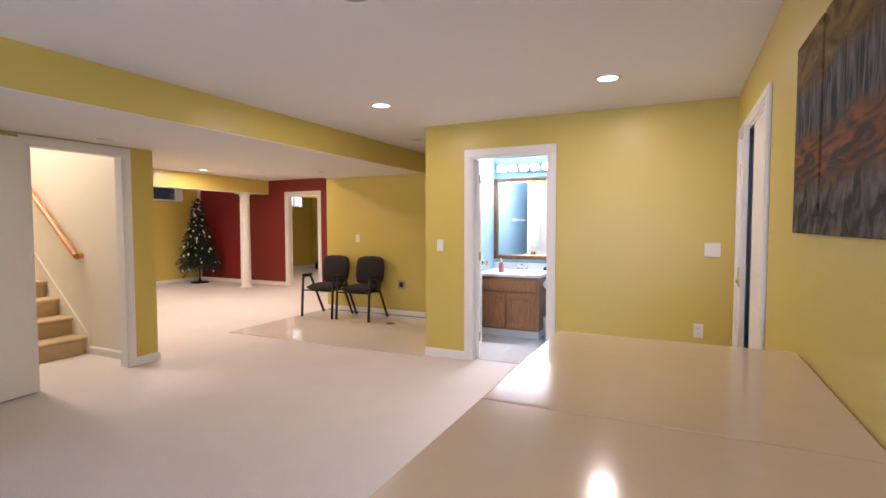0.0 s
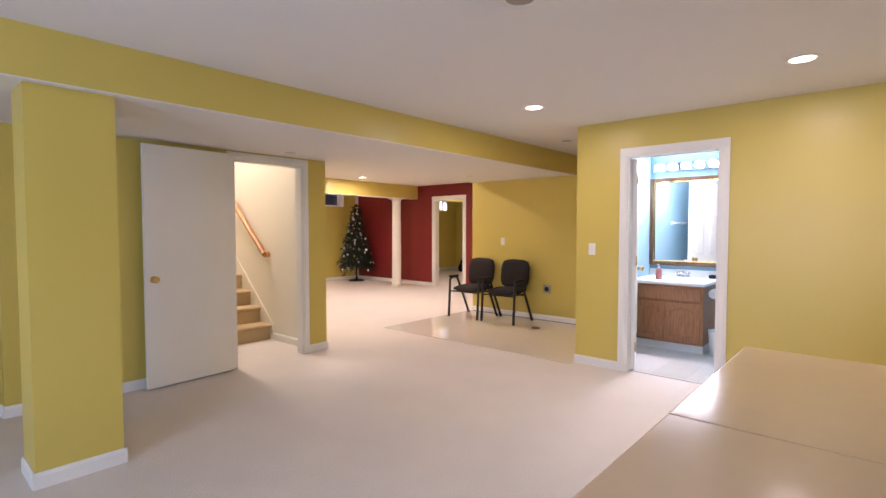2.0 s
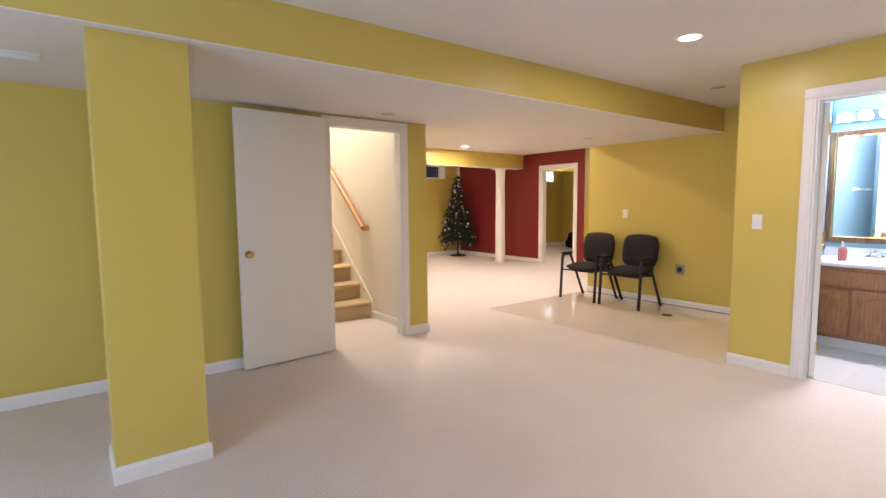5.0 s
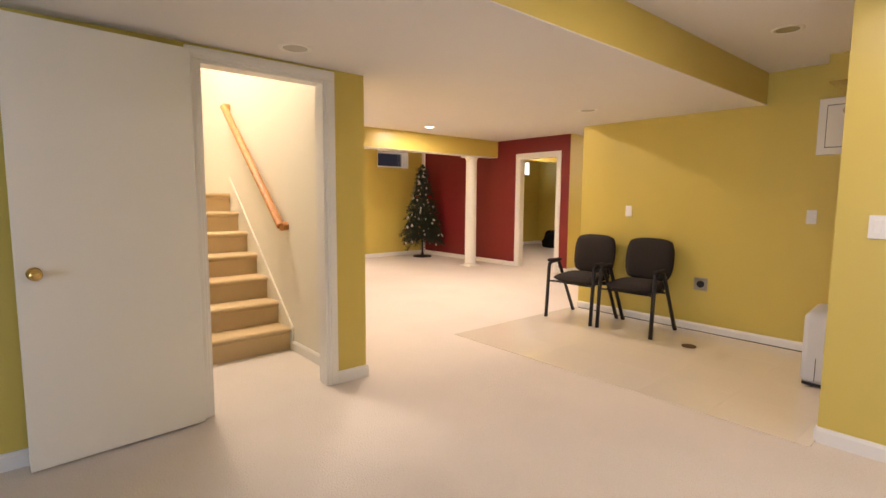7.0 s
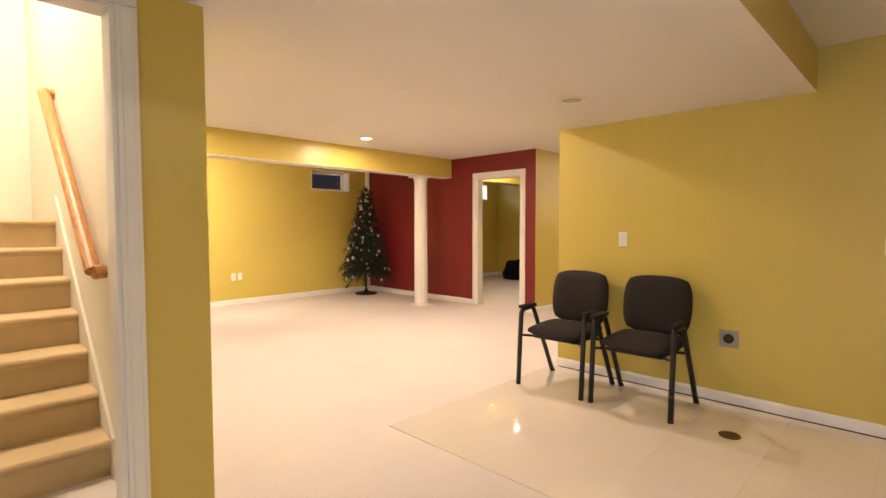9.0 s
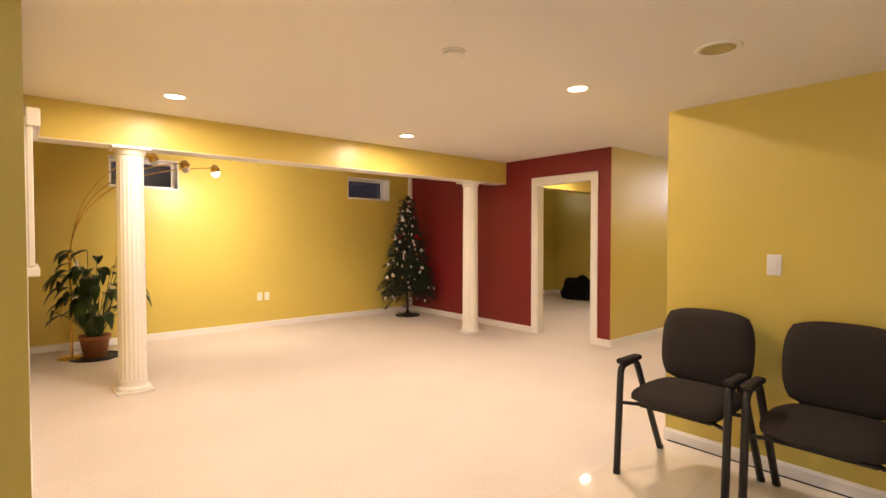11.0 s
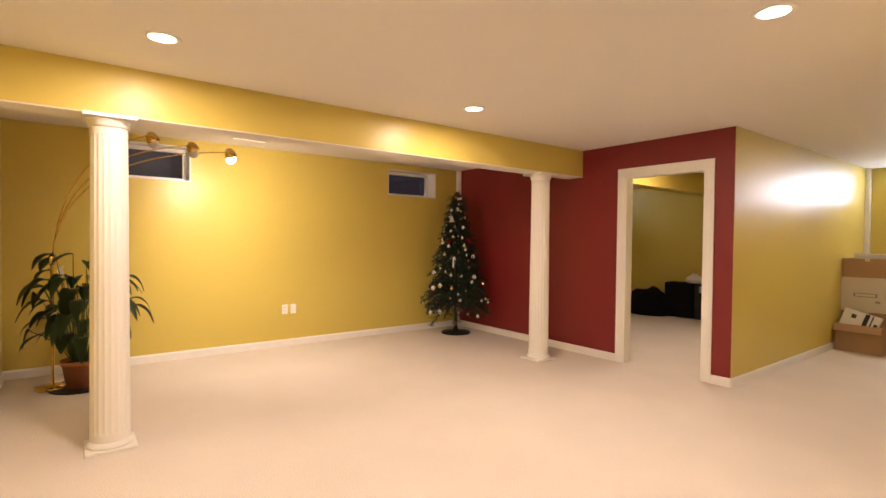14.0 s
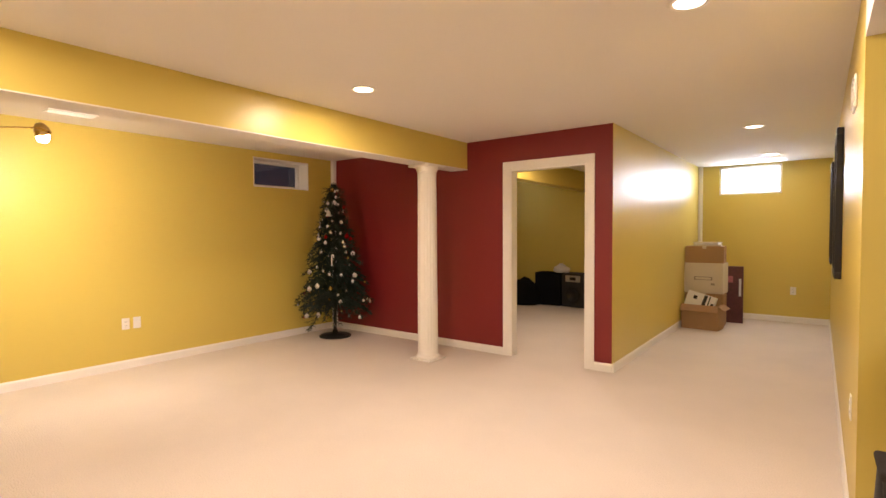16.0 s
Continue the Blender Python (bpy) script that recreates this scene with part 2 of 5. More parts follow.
def cushion(w, d, h, bulge, bev, at, tilt=0.0, crown=0.0):
    """A padded slab with rounded corners, centred."""
    bm = bmesh.new()
    n = 10
    seg_h = h / 2
    grid = {}
    for side in (1, -1):
        for i in range(n + 1):
            for j in range(n + 1):
                u, v = -1 + 2 * i / n, -1 + 2 * j / n
                k = (1 - 0.13 * v * v) if abs(u) > 0 else 1
                x, y = u * w / 2 * math.sqrt(1 - 0.28 * v * v * abs(v)), v * d / 2 * math.sqrt(1 - 0.28 * u * u * abs(u))
                e = (1 - abs(u) ** 5) * (1 - abs(v) ** 5)
                z = side * (seg_h * (0.25 + 0.75 * e ** 0.4) + bulge * (1 - u * u) * (1 - v * v)) + crown * (u * u)
                grid[side, i, j] = bm.verts.new((x, y, z))
    for side in (1, -1):
        for i in range(n):
            for j in range(n):
                q = [grid[side, i, j], grid[side, i + 1, j], grid[side, i + 1, j + 1], grid[side, i, j + 1]]
                bm.faces.new(q if side > 0 else q[::-1])
    rim = [(i, 0) for i in range(n)] + [(n, j) for j in range(n)] + [(i, n) for i in range(n, 0, -1)] + [(0, j) for j in range(n, 0, -1)]
    for a, b in zip(rim, rim[1:] + rim[:1]):
        bm.faces.new((grid[1, *a], grid[-1, *a], grid[-1, *b], grid[1, *b]))
    bmesh.ops.recalc_face_normals(bm, faces=bm.faces[:])
    bmesh.ops.transform(bm, matrix=pose(*at, tilt), verts=bm.verts[:])
    return bm


# ---- walls, floors, ceilings ----
def slab(name, material, x0, x1, y0, y1, z0, z1, label="", category="wall"):
    return tagged(link(name, box(x0, x1, y0, y1, z0, z1), material), label, category, kind="structure")


def wall(name, material, axis, c0, c1, a0, a1, z0, z1, holes=(), label=""):
    """A wall across axis from c0 to c1, along the other from a0 to a1, with openings (from, to, bottom, top)."""
    bm = bmesh.new()

    def piece(p, q, r, s):
        if q - p > 1e-4 and s - r > 1e-4:
            if axis == "x":
                box(c0, c1, p, q, r, s, 0, bm)
            else:
                box(p, q, c0, c1, r, s, 0, bm)
    at = a0
    for h0, h1, hz0, hz1 in sorted(holes):
        piece(at, h0, z0, z1)
        piece(h0, h1, z0, hz0)
        piece(h0, h1, hz1, z1)
        at = h1
    piece(at, a1, z0, z1)
    return tagged(link(name, bm, material), label, "wall", kind="structure")


def skirting(axis, c, out, a0, a1, h=0.085):
    """Baseboard on the face c, standing out to the side out (+1 or -1)."""
    prof = [(0, 0), (0.014, 0), (0.014, h - 0.018), (0.009, h - 0.006), (0.006, h), (0, h)]
    bm = bmesh.new()
    ends = []
    for a in (a0, a1):
        ends.append([bm.verts.new((c + out * (p + 0.0005), a, z) if axis == "x" else (a, c + out * (p + 0.0005), z)) for p, z in prof])
    k = len(prof)
    for i in range(k):
        j = (i + 1) % k
        bm.faces.new((ends[0][i], ends[0][j], ends[1][j], ends[1][i]))
    bm.faces.new(ends[0])
    bm.faces.new(ends[1][::-1])
    bmesh.ops.recalc_face_normals(bm, faces=bm.faces[:])
    return tagged(link("baseboard", bm, WHITE), "white painted wooden baseboard along the wall", "baseboard", kind="structure")


def casing(name, axis, c, out, a0, a1, top, depth=0.12, w=0.07, parent=None, label="white painted door casing", head=True):
    """Door trim round an opening a0..a1 up to top, on the face c, and the jamb lining through the wall."""
    t = thing(name, label, "door frame", kind="structure")

    def bx(p0, p1, q0, q1, r0, r1, bev=0.004):
        q0, q1 = min(q0, q1), max(q0, q1)
        return box(q0, q1, p0, p1, r0, r1, bev) if axis == "x" else box(p0, p1, q0, q1, r0, r1, bev)
    for s0, s1 in ((a0 - w, a0 + 0.004), (a1 - 0.004, a1 + w)):
        bm = bx(s0, s1, c + out * 0.0005, c + out * 0.016, 0, top + (0 if head else 0))
        mid = (s0 + s1) / 2
        join(bm, bx(mid - w * 0.28, mid + w * 0.28, c + out * 0.012, c + out * 0.021, 0.004, top - 0.004, 0.003))
        part("side_casing", bm, WHITE, t)
    if head:
        bm = bx(a0 - w, a1 + w, c + out * 0.001, c + out * 0.0165, top, top + w)
        join(bm, bx(a0 - w + 0.015, a1 + w - 0.015, c + out * 0.012, c + out * 0.021, top + w * 0.25, top + w * 0.75, 0.003))
        part("head_casing", bm, WHITE, t)
    for s0, s1 in ((a0 - 0.002, a0 + 0.018), (a1 - 0.018, a1 + 0.002)):
        part("jamb", bx(s0, s1, c + out * 0.003, c - out * depth, 0, top, 0.002), WHITE, t)
    part("head_jamb", bx(a0 + 0.018, a1 - 0.018, c + out * 0.003, c - out * depth, top - 0.018, top + 0.002, 0.002), WHITE, t)
    return t


STAIR_DOOR = (3.00, 3.77, 0, 2.05)
LEFT_DOOR = (-0.21, 0.595, 0, 2.04)
BATH_DOOR = (-1.185, -0.40, 0, 2.06)
RED_DOOR = (-7.295, -6.435, 0, 2.045)
CLOSET = (3.85, 5.15, 0, 2.03)
FAR_WIN = (-5.885, -5.06, 1.935, 2.375)
WIN4 = (12.50, 13.20, 1.95, 2.32)
WIN1, WIN2 = (4.86, 5.63, 1.94, 2.32), (8.14, 8.97, 1.95, 2.32)
yl = "yellow satin-painted wall"

slab("floor", CARPET, -10.7, EX + 0.2, SOUTH - 0.2, NY + 0.2, -0.12, 0.0, "cream wall-to-wall carpet on the floor", "floor")
wall("wall_east", YELLOW, "x", EX, EX + 0.12, SOUTH, BY, 0, H, [CLOSET], yl)
wall("wall_bathroom", YELLOW, "y", BY, BY + 0.10, -1.70, EX + 0.12, 0, H, [BATH_DOOR], yl)
wall("wall_bathroom_side", YELLOW, "x", -1.70, -1.60, BY + 0.10, W2, 0, H, (), yl)
wall("wall_chairs", YELLOW, "y", W2, W2 + 0.11, CX, EX + 0.12, 0, H, (), yl)
wall("wall_corridor_east", YELLOW, "x", CX, CX + 0.11, W2 + 0.11, NY, 0, H, (), yl)
wall("wall_far", YELLOW, "y", NY, NY + 0.25, WX, CX + 0.11, 0, H, [FAR_WIN], yl)
wall("wall_corridor_west", YELLOW, "x", RX - 0.10, RX, RY + 0.004, NY, 0, H, (), yl)
wall("wall_red", RED, "y", RY, RY + 0.05, WX, RX - 0.004, 0, H, [RED_DOOR], "deep red painted accent wall with a doorway")
wall("wall_red_back", YELLOW, "y", RY + 0.05, RY + 0.11, WX, RX - 0.10, 0, H, [RED_DOOR], yl)
wall("wall_window", YELLOW, "x", WX - 0.30, WX, SY, NY, 0, H, [WIN1, WIN2, WIN4], "yellow painted wall with two small high windows")
wall("wall_stair_north", YELLOW, "y", SY - 0.06, SY, WX, SX, 0, H, (), yl)
wall("wall_stair_east", YELLOW, "x", SX - 0.10, SX, 1.28, SY - 0.06, 0, L, [STAIR_DOOR], "yellow painted wall with the stair doorway")
wall("wall_side_room", YELLOW, "x", AX - 0.10, AX, SOUTH, 1.28, 0, L, [LEFT_DOOR], "yellow painted wall with an open doorway")
slab("wall_jog", YELLOW, AX - 0.10, SX - 0.10, 1.28, 1.38, 0, L, yl)
wall("wall_south", YELLOW, "y", SOUTH - 0.12, SOUTH, -10.6, EX + 0.12, 0, H, [(-1.7, 0.7, 0.35, 2.1)], "yellow painted wall with a wide window")
slab("column_wrap", YELLOW, -2.99, -2.685, 1.225, 1.635, 0, L, "square yellow painted column under the soffit", "column")
# soffit and ceilings
bm = box(STEP, BX - 0.02, SOUTH, W2, L, H - 0.002)
tagged(link("ceiling_low", bm, CEIL), "white painted low soffit ceiling", "ceiling", kind="structure")
slab("ceiling_west", CEIL, WX - 0.3, STEP, SY - 0.06, NY + 0.2, H, H + 0.1, "white painted plaster ceiling of the long room", "ceiling")
slab("ceiling_corridor", CEIL, STEP, CX + 0.11, W2, NY + 0.2, H, H + 0.1, "white painted corridor ceiling", "ceiling")
slab("soffit_face", YELLOW, BX - 0.02, BX, SOUTH, W2, L, H, "yellow painted face of the dropped soffit", "beam")
slab("soffit_edge", CEIL, BX - 0.06, BX + 0.003, SOUTH, W2, L - 0.006, L, "white edge strip under the soffit", "trim")
slab("ceiling_high", CEIL, BX - 0.02, EX + 0.2, SOUTH - 0.1, W2 + 0.1, H, H + 0.1, "white painted plaster ceiling", "ceiling")
bm = box(-8.09, -7.862, SY, NY, 2.095, H, 0.0)
tagged(link("ceiling_beam", bm, YELLOW), "yellow painted dropped beam carried by white columns", "beam", kind="structure")
slab("beam_underside", CEIL, -8.095, -7.857, SY, RY, 2.087, 2.094, "white painted underside of the beam", "trim")
slab("wall_bulkhead", YELLOW, -2.12, -1.70, 6.95, W2, 2.20, H, "yellow painted boxed-in duct in the nook", "wall")
# stairwell
slab("wall_stair_liner_north", CREAM, -7.85, SX - 0.10, 3.915, SY - 0.061, 0, 4.4, "cream painted stairwell wall", "wall")
slab("wall_stair_liner_south", CREAM, -7.85, SX - 0.10, 2.86, 2.94, 0, 4.4, "cream painted stairwell wall", "wall")
slab("wall_stair_end", CREAM, -7.95, -7.85, 2.86, SY - 0.06, 0, 4.4, "cream painted wall at the stair landing", "wall")
slab("wall_stair_upper", CREAM, SX - 0.10, SX - 0.02, 2.86, SY - 0.06, L, 4.4, "cream painted stairwell wall", "wall")
slab("ceiling_stair", CEIL, -7.95, SX, 2.86, SY, 4.4, 4.5, "white stairwell ceiling", "ceiling")
area("stair_lamp_light", look((-6.0, 3.3, 4.3), (-5.8, 3.45, 0)), 0.7, 0.6, STAIR_W, (1.0, 0.86, 0.62))
# bathroom
slab("wall_bath_liner_west", BLUE, -1.60, -1.585, BY + 0.10, W2, 0, H, "blue painted bathroom wall", "wall")
slab("wall_bath_liner_north", BLUE, -1.585, 0.55, W2 - 0.015, W2 - 0.0005, 0, H, "blue painted bathroom wall", "wall")
slab("wall_bath_east", BLUE, 0.55, 0.63, BY + 0.10, W2, 0, H, "blue painted bathroom wall", "wall")
wall("wall_bath_liner_south", BLUE, "y", BY + 0.1005, BY + 0.112, -1.585, 0.55, 0, H, [(-1.19, -0.395, 0, 2.065)], "blue painted bathroom wall")
# side room
slab("wall_side_room_north", YELLOW, -10.5, AX - 0.10, 2.70, 2.80, 0, L, yl)
wall("wall_side_room_west", YELLOW, "x", -10.6, -10.3, SOUTH, 2.70, 0, L, [(-0.75, 0.15, 1.15, 1.9)], yl)
slab("ceiling_side_room", CEIL, -10.6, STEP, SOUTH, 2.80, L, L + 0.1, "white ceiling of the side room", "ceiling")
# closet: unseen walls, near-black so the shade behind the gap is in their colour
slab("wall_closet", VOID, EX + 0.75, EX + 0.83, 3.6, 5.6, 0, H, "closet back wall, coloured near-black for the shade inside", "wall")
slab("wall_closet_side", VOID, EX + 0.12, EX + 0.75, 3.6, 3.7, 0, H, "closet side wall, coloured near-black for the shade inside", "wall")
slab("wall_closet_end", VOID, EX + 0.12, EX + 0.75, 5.5, 5.6, 0, H, "closet side wall, coloured near-black for the shade inside", "wall")

for a in (("y", BY, -1, -1.70, -1.256), ("y", BY, -1, -0.329, EX), ("x", -1.70, -1, BY, W2), ("y", W2, -1, CX, -1.70),
          ("x", CX, -1, W2, NY), ("y", NY, -1, RX, CX), ("x", RX, 1, RY, NY), ("y", RY, -1, WX, -7.381), ("y", RY, -1, -6.349, RX),
          ("x", WX, 1, SY, RY), ("y", SY, 1, WX, SX), ("x", SX, 1, 3.836, SY + 0.014), ("x", SX, 1, 1.28, 2.93), ("x", AX, 1, 0.665, 1.28),
          ("y", 1.28, -1, AX, SX), ("x", -2.685, 1, 1.211, 1.649), ("y", 1.225, -1, -2.99, -2.671), ("y", 1.635, 1, -2.99, -2.671), ("x", EX, -1, SOUTH, 3.779),
          ("x", EX, -1, 5.221, BY), ("y", NY, -1, WX, RX - 0.1), ("x", WX, 1, RY + 0.11, NY), ("x", -10.3, 1, SOUTH, 2.7), ("y", 2.70, -1, -10.3, AX - 0.1),
          ("x", -1.585, 1, BY + 0.11, W2), ("y", 3.915, -1, -5.01, SX - 0.1)):
    skirting(*a)

casing("door_frame_bathroom", "y", BY, -1, *BATH_DOOR[:2], BATH_DOOR[3])
casing("door_frame_red_room", "y", RY, -1, *RED_DOOR[:2], RED_DOOR[3], w=0.085)
casing("door_frame_stair", "x", SX, 1, *STAIR_DOOR[:2], STAIR_DOOR[3], 0.11, w=0.065)
casing("door_frame_side_room", "x", AX, 1, *LEFT_DOOR[:2], LEFT_DOOR[3], 0.10)
casing("door_frame_closet", "x", EX, -1, *CLOSET[:2], CLOSET[3], 0.12)


# ---- windows ----
def small_window(name, axis, c, deep, y0, y1, z0, z1, back):
    """A shallow basement window set deep into the wall across x."""
    t = thing(name, "small white vinyl basement window set deep in the wall", "window", kind="structure")
    f = 0.035
    part("reveal", box(c - deep, c - 0.001, y0 + 0.001, y0 + 0.012, z0, z1), WHITE, t)
    part("reveal", box(c - deep, c - 0.001, y1 - 0.012, y1 - 0.001, z0, z1), WHITE, t)
    part("sill", box(c - deep, c + 0.006, y0 + 0.012, y1 - 0.012, z0, z0 + 0.014, 0.003), WHITE, t)
    part("head", box(c - deep, c - 0.001, y0 + 0.012, y1 - 0.012, z1 - 0.012, z1 - 0.001), WHITE, t)
    x0, x1 = c - deep, c - deep + 0.05
    bm = box(x0, x1, y0 + 0.012, y0 + 0.012 + f, z0 + 0.014, z1 - 0.012, 0.004)
    box(x0, x1, y1 - 0.012 - f, y1 - 0.012, z0 + 0.014, z1 - 0.012, 0.004, bm)
    box(x0, x1, y0 + 0.012 + f, y1 - 0.012 - f, z0 + 0.014, z0 + 0.014 + f, 0.004, bm)
    box(x0, x1, y0 + 0.012 + f, y1 - 0.012 - f, z1 - 0.012 - f, z1 - 0.012, 0.004, bm)
    part("window_frame", bm, WHITE, t)
    g = part("pane", box(x0 + 0.02, x0 + 0.026, y0 + 0.012 + f, y1 - 0.012 - f, z0 + 0.014 + f, z1 - 0.012 - f), GLASS, t)
    g.visible_shadow = False
    bm = box(x0 - 0.5, x0 - 0.45, y0 - 0.3, y1 + 0.3, z0 - 0.3, z1 + 0.5)
    tagged(link("window_well_backdrop", bm, back), "plain sky in the window well outside the glass", "backdrop", kind="structure")


small_window("window_1", "x", WX, 0.24, *WIN1, DUSK)
small_window("window_2", "x", WX, 0.24, *WIN2, DUSK)
small_window("window_4", "x", WX, 0.24, *WIN4, SKYGLOW)


def far_window():
    t = thing("window_3", "bright daylit high basement window in the far wall", "window", kind="structure")
    x0, x1, z0, z1 = FAR_WIN
    f = 0.03
    y = NY + 0.10
    bm = box(x0 + 0.001, x0 + f, NY + 0.003, y + 0.05, z0, z1, 0.003)
    box(x1 - f, x1 - 0.001, NY + 0.003, y + 0.05, z0, z1, 0.003, bm)
    box(x0 + f, x1 - f, NY + 0.003, y + 0.05, z0, z0 + f, 0.003, bm)
    box(x0 + f, x1 - f, NY + 0.003, y + 0.05, z1 - f, z1 - 0.001, 0.003, bm)
    part("window_frame", bm, WHITE, t)
    g = part("pane", box(x0 + f, x1 - f, y, y + 0.006, z0 + f, z1 - f), GLASS, t)
    g.visible_shadow = False
    bm = box(x0 - 0.6, x1 + 0.6, NY + 0.7, NY + 0.72, z0 - 0.5, z1 + 0.8)
    tagged(link("sky_backdrop", bm, SKYGLOW), "bright overcast sky outside the window", "backdrop", kind="structure")


far_window()
bm = box(-11.4, -11.38, -1.6, 1.0, 0.6, 2.6)
tagged(link("sky_backdrop", bm, SKYGLOW), "bright overcast sky outside the window", "backdrop", kind="structure")


# ---- lamps in the ceilings ----
def can(x, y, z, lit, watts=0.0):
    t = thing("recessed_light", "lit round recessed ceiling light with a white trim ring" if lit else "unlit round recessed ceiling light with a white trim ring",
              "ceiling light", (x, y, z), group="recessed lights")
    part("trim_ring", lathe([(0.068, -0.001), (0.070, -0.006), (0.090, -0.005), (0.094, -0.001), (0.094, 0.0)], 32), WHITE, t, smooth=True)
    if lit:
        part("lens", lathe([(0.0665, -0.0035), (0.0665, -0.001)], 32), LENS, t, "glowing frosted lens")
        area("recessed_light_glow", pose(x, y, z - 0.012), 0.13, 0.13, watts, WARM, "DISK")
    else:
        part("lens", lathe([(0.0665, -0.0035), (0.060, -0.002), (0.058, -0.001)], 32), STEEL, t, "dull grey reflector")


for x, y in ((-7.19, 4.96), (-7.23, 7.18), (-5.04, 4.90), (-5.08, 7.14)):
    can(x, y, H, True, CAN_W)
can(-5.13, 10.46, H, True, CAN_W * 0.35)
can(-5.13, 12.68, H, True, CAN_W * 0.3)
can(-7.30, 10.62, H, True, CAN_W * 0.9)
can(-3.80, 3.44, L, False)
can(-3.82, 6.34, L, False)
can(-1.61, 4.42, H, True, HIGH_W)
can(0.24, 4.44, H, True, HIGH_W)
can(-0.61, 2.64, H, False)
can(-2.16, 6.06, H, False)

t = thing("smoke_detector", "round white plastic smoke detector on the ceiling", "smoke detector", (-5.12, 5.98, H))
part("base", lathe([(0.068, 0), (0.068, -0.010), (0.062, -0.012)][::-1], 32), PLASTIC, t)
part("cover", lathe([(0.058, -0.012), (0.058, -0.026), (0.046, -0.036), (0.02, -0.038)][::-1], 32), PLASTIC, t, smooth=True)


def ceiling_vent(x, y, z, w, d, n):
    t = thing("ceiling_vent", "white louvred metal ceiling air vent", "vent", (x, y, z), group="ceiling vents")
    bm = box(-w / 2, w / 2, -d / 2, -d / 2 + 0.018, -0.008, 0, 0.002)
    box(-w / 2, w / 2, d / 2 - 0.018, d / 2, -0.008, 0, 0.002, bm)
    box(-w / 2, -w / 2 + 0.018, -d / 2 + 0.018, d / 2 - 0.018, -0.008, 0, 0.002, bm)
    box(w / 2 - 0.018, w / 2, -d / 2 + 0.018, d / 2 - 0.018, -0.008, 0, 0.002, bm)
    part("frame", bm, PLASTIC, t)
    part("backing", box(-w / 2 + 0.01, w / 2 - 0.01, -d / 2 + 0.01, d / 2 - 0.01, -0.0015, -0.0005), VOID, t, "dark duct opening")
    for i in range(n):
        x0 = -w / 2 + 0.018 + (w - 0.036) * (i + 0.5) / n
        bm = box(-0.0015, 0.0015, -d / 2 + 0.016, d / 2 - 0.016, -0.006, 0.006)
        bmesh.ops.transform(bm, matrix=pose(x0, 0, -0.005, 0, 12), verts=bm.verts[:])
        part("slat", bm, PLASTIC, t)


ceiling_vent(-3.40, 0.89, L, 0.14, 0.32, 8)
ceiling_vent(-9.70, 6.13, H, 0.16, 0.36, 9)


# ---- fluted columns ----
def column(x, y):
    t = thing("fluted_column", "round white fluted column with a square cap under the beam", "column", (x, y, 0), group="fluted columns")
    part("plinth", box(-0.140, 0.140, -0.140, 0.140, 0, 0.020, 0.005), WHITE, t)
    part("base_ring", lathe([(0.128, 0.020), (0.130, 0.034), (0.118, 0.048), (0.112, 0.056)], 40), WHITE, t, smooth=True)
    part("shaft", lathe([(0.111, 0.056), (0.111, 0.10), (0.110, 0.12, 1), (0.101, 1.95, 1), (0.102, 1.97), (0.102, 2.01)], 120, flute=20, depth=0.0038), WHITE, t)
    part("neck_ring", lathe([(0.104, 2.01), (0.113, 2.025), (0.115, 2.04), (0.123, 2.055), (0.125, 2.062)], 40), WHITE, t, smooth=True)
    part("cap", box(-0.142, 0.142, -0.142, 0.142, 2.062, 2.0865, 0.004), WHITE, t)


column(-7.935, 4.765)
column(-7.962, 8.80)


# ---- switches and sockets ----
def plate(name, axis, c, out, a, z, kind, label, category, w=0.072, h=0.116, n=1):
    """A wall plate on the face c, centred at a."""
    t = new(name)
    turn = {("y", -1): 0, ("x", 1): 90, ("y", 1): 180, ("x", -1): -90}[axis, out]
    t.matrix_basis = pose(c if axis == "x" else a, a if axis == "x" else c, z, 0, 0, turn)
    tagged(t, label, category)
    part("cover_plate", box(-w / 2, w / 2, -0.007, -0.0005, -h / 2, h / 2, 0.003), PLASTIC, t)
    for k in range(n):
        x = (k - (n - 1) / 2) * 0.046
        if kind == "switch":
            part("rocker", box(x - 0.016, x + 0.016, -0.011, -0.0068, -0.033, 0.033, 0.002), PLASTIC, t)
        else:
            for dz in (-0.021, 0.021):
                bm = box(x - 0.017, x + 0.017, -0.009, -0.0068, dz - 0.014, dz + 0.014, 0.003)
                o = part("socket", bm, PLASTIC, t)
                bm = box(x - 0.008, x - 0.005, -0.0095, -0.0088, dz - 0.005, dz + 0.006)
                box(x + 0.005, x + 0.008, -0.0095, -0.0088, dz - 0.005, dz + 0.006, 0, bm)
                part("slots", bm, VOID, o)
    return t


sw, so = "white plastic light switch plate on the wall", "white plastic power socket plate on the wall"
plate("light_switch", "y", BY, -1, -1.53, 1.17, "switch", sw, "light switch")
plate("light_switch", "y", BY, -1, 0.96, 1.17, "switch", "white double light switch plate on the wall", "light switch", w=0.118, n=2)
plate("wall_socket", "y", BY, -1, 0.87, 0.49, "socket", so, "socket")
plate("light_switch", "y", W2, -1, -3.86, 1.17, "switch", sw, "light switch")
plate("light_switch", "y", W2, -1, -2.22, 1.16, "switch", sw, "light switch")
plate("wall_socket", "x", WX, 1, 6.68, 0.455, "socket", so, "socket")
plate("wall_socket", "x", WX, 1, 6.785, 0.455, "switch", so, "socket")
plate("wall_socket", "y", NY, -1, -4.90, 0.47, "socket", so, "socket")
plate("wall_socket", "x", CX, -1, 7.66, 0.53, "socket", so, "socket")
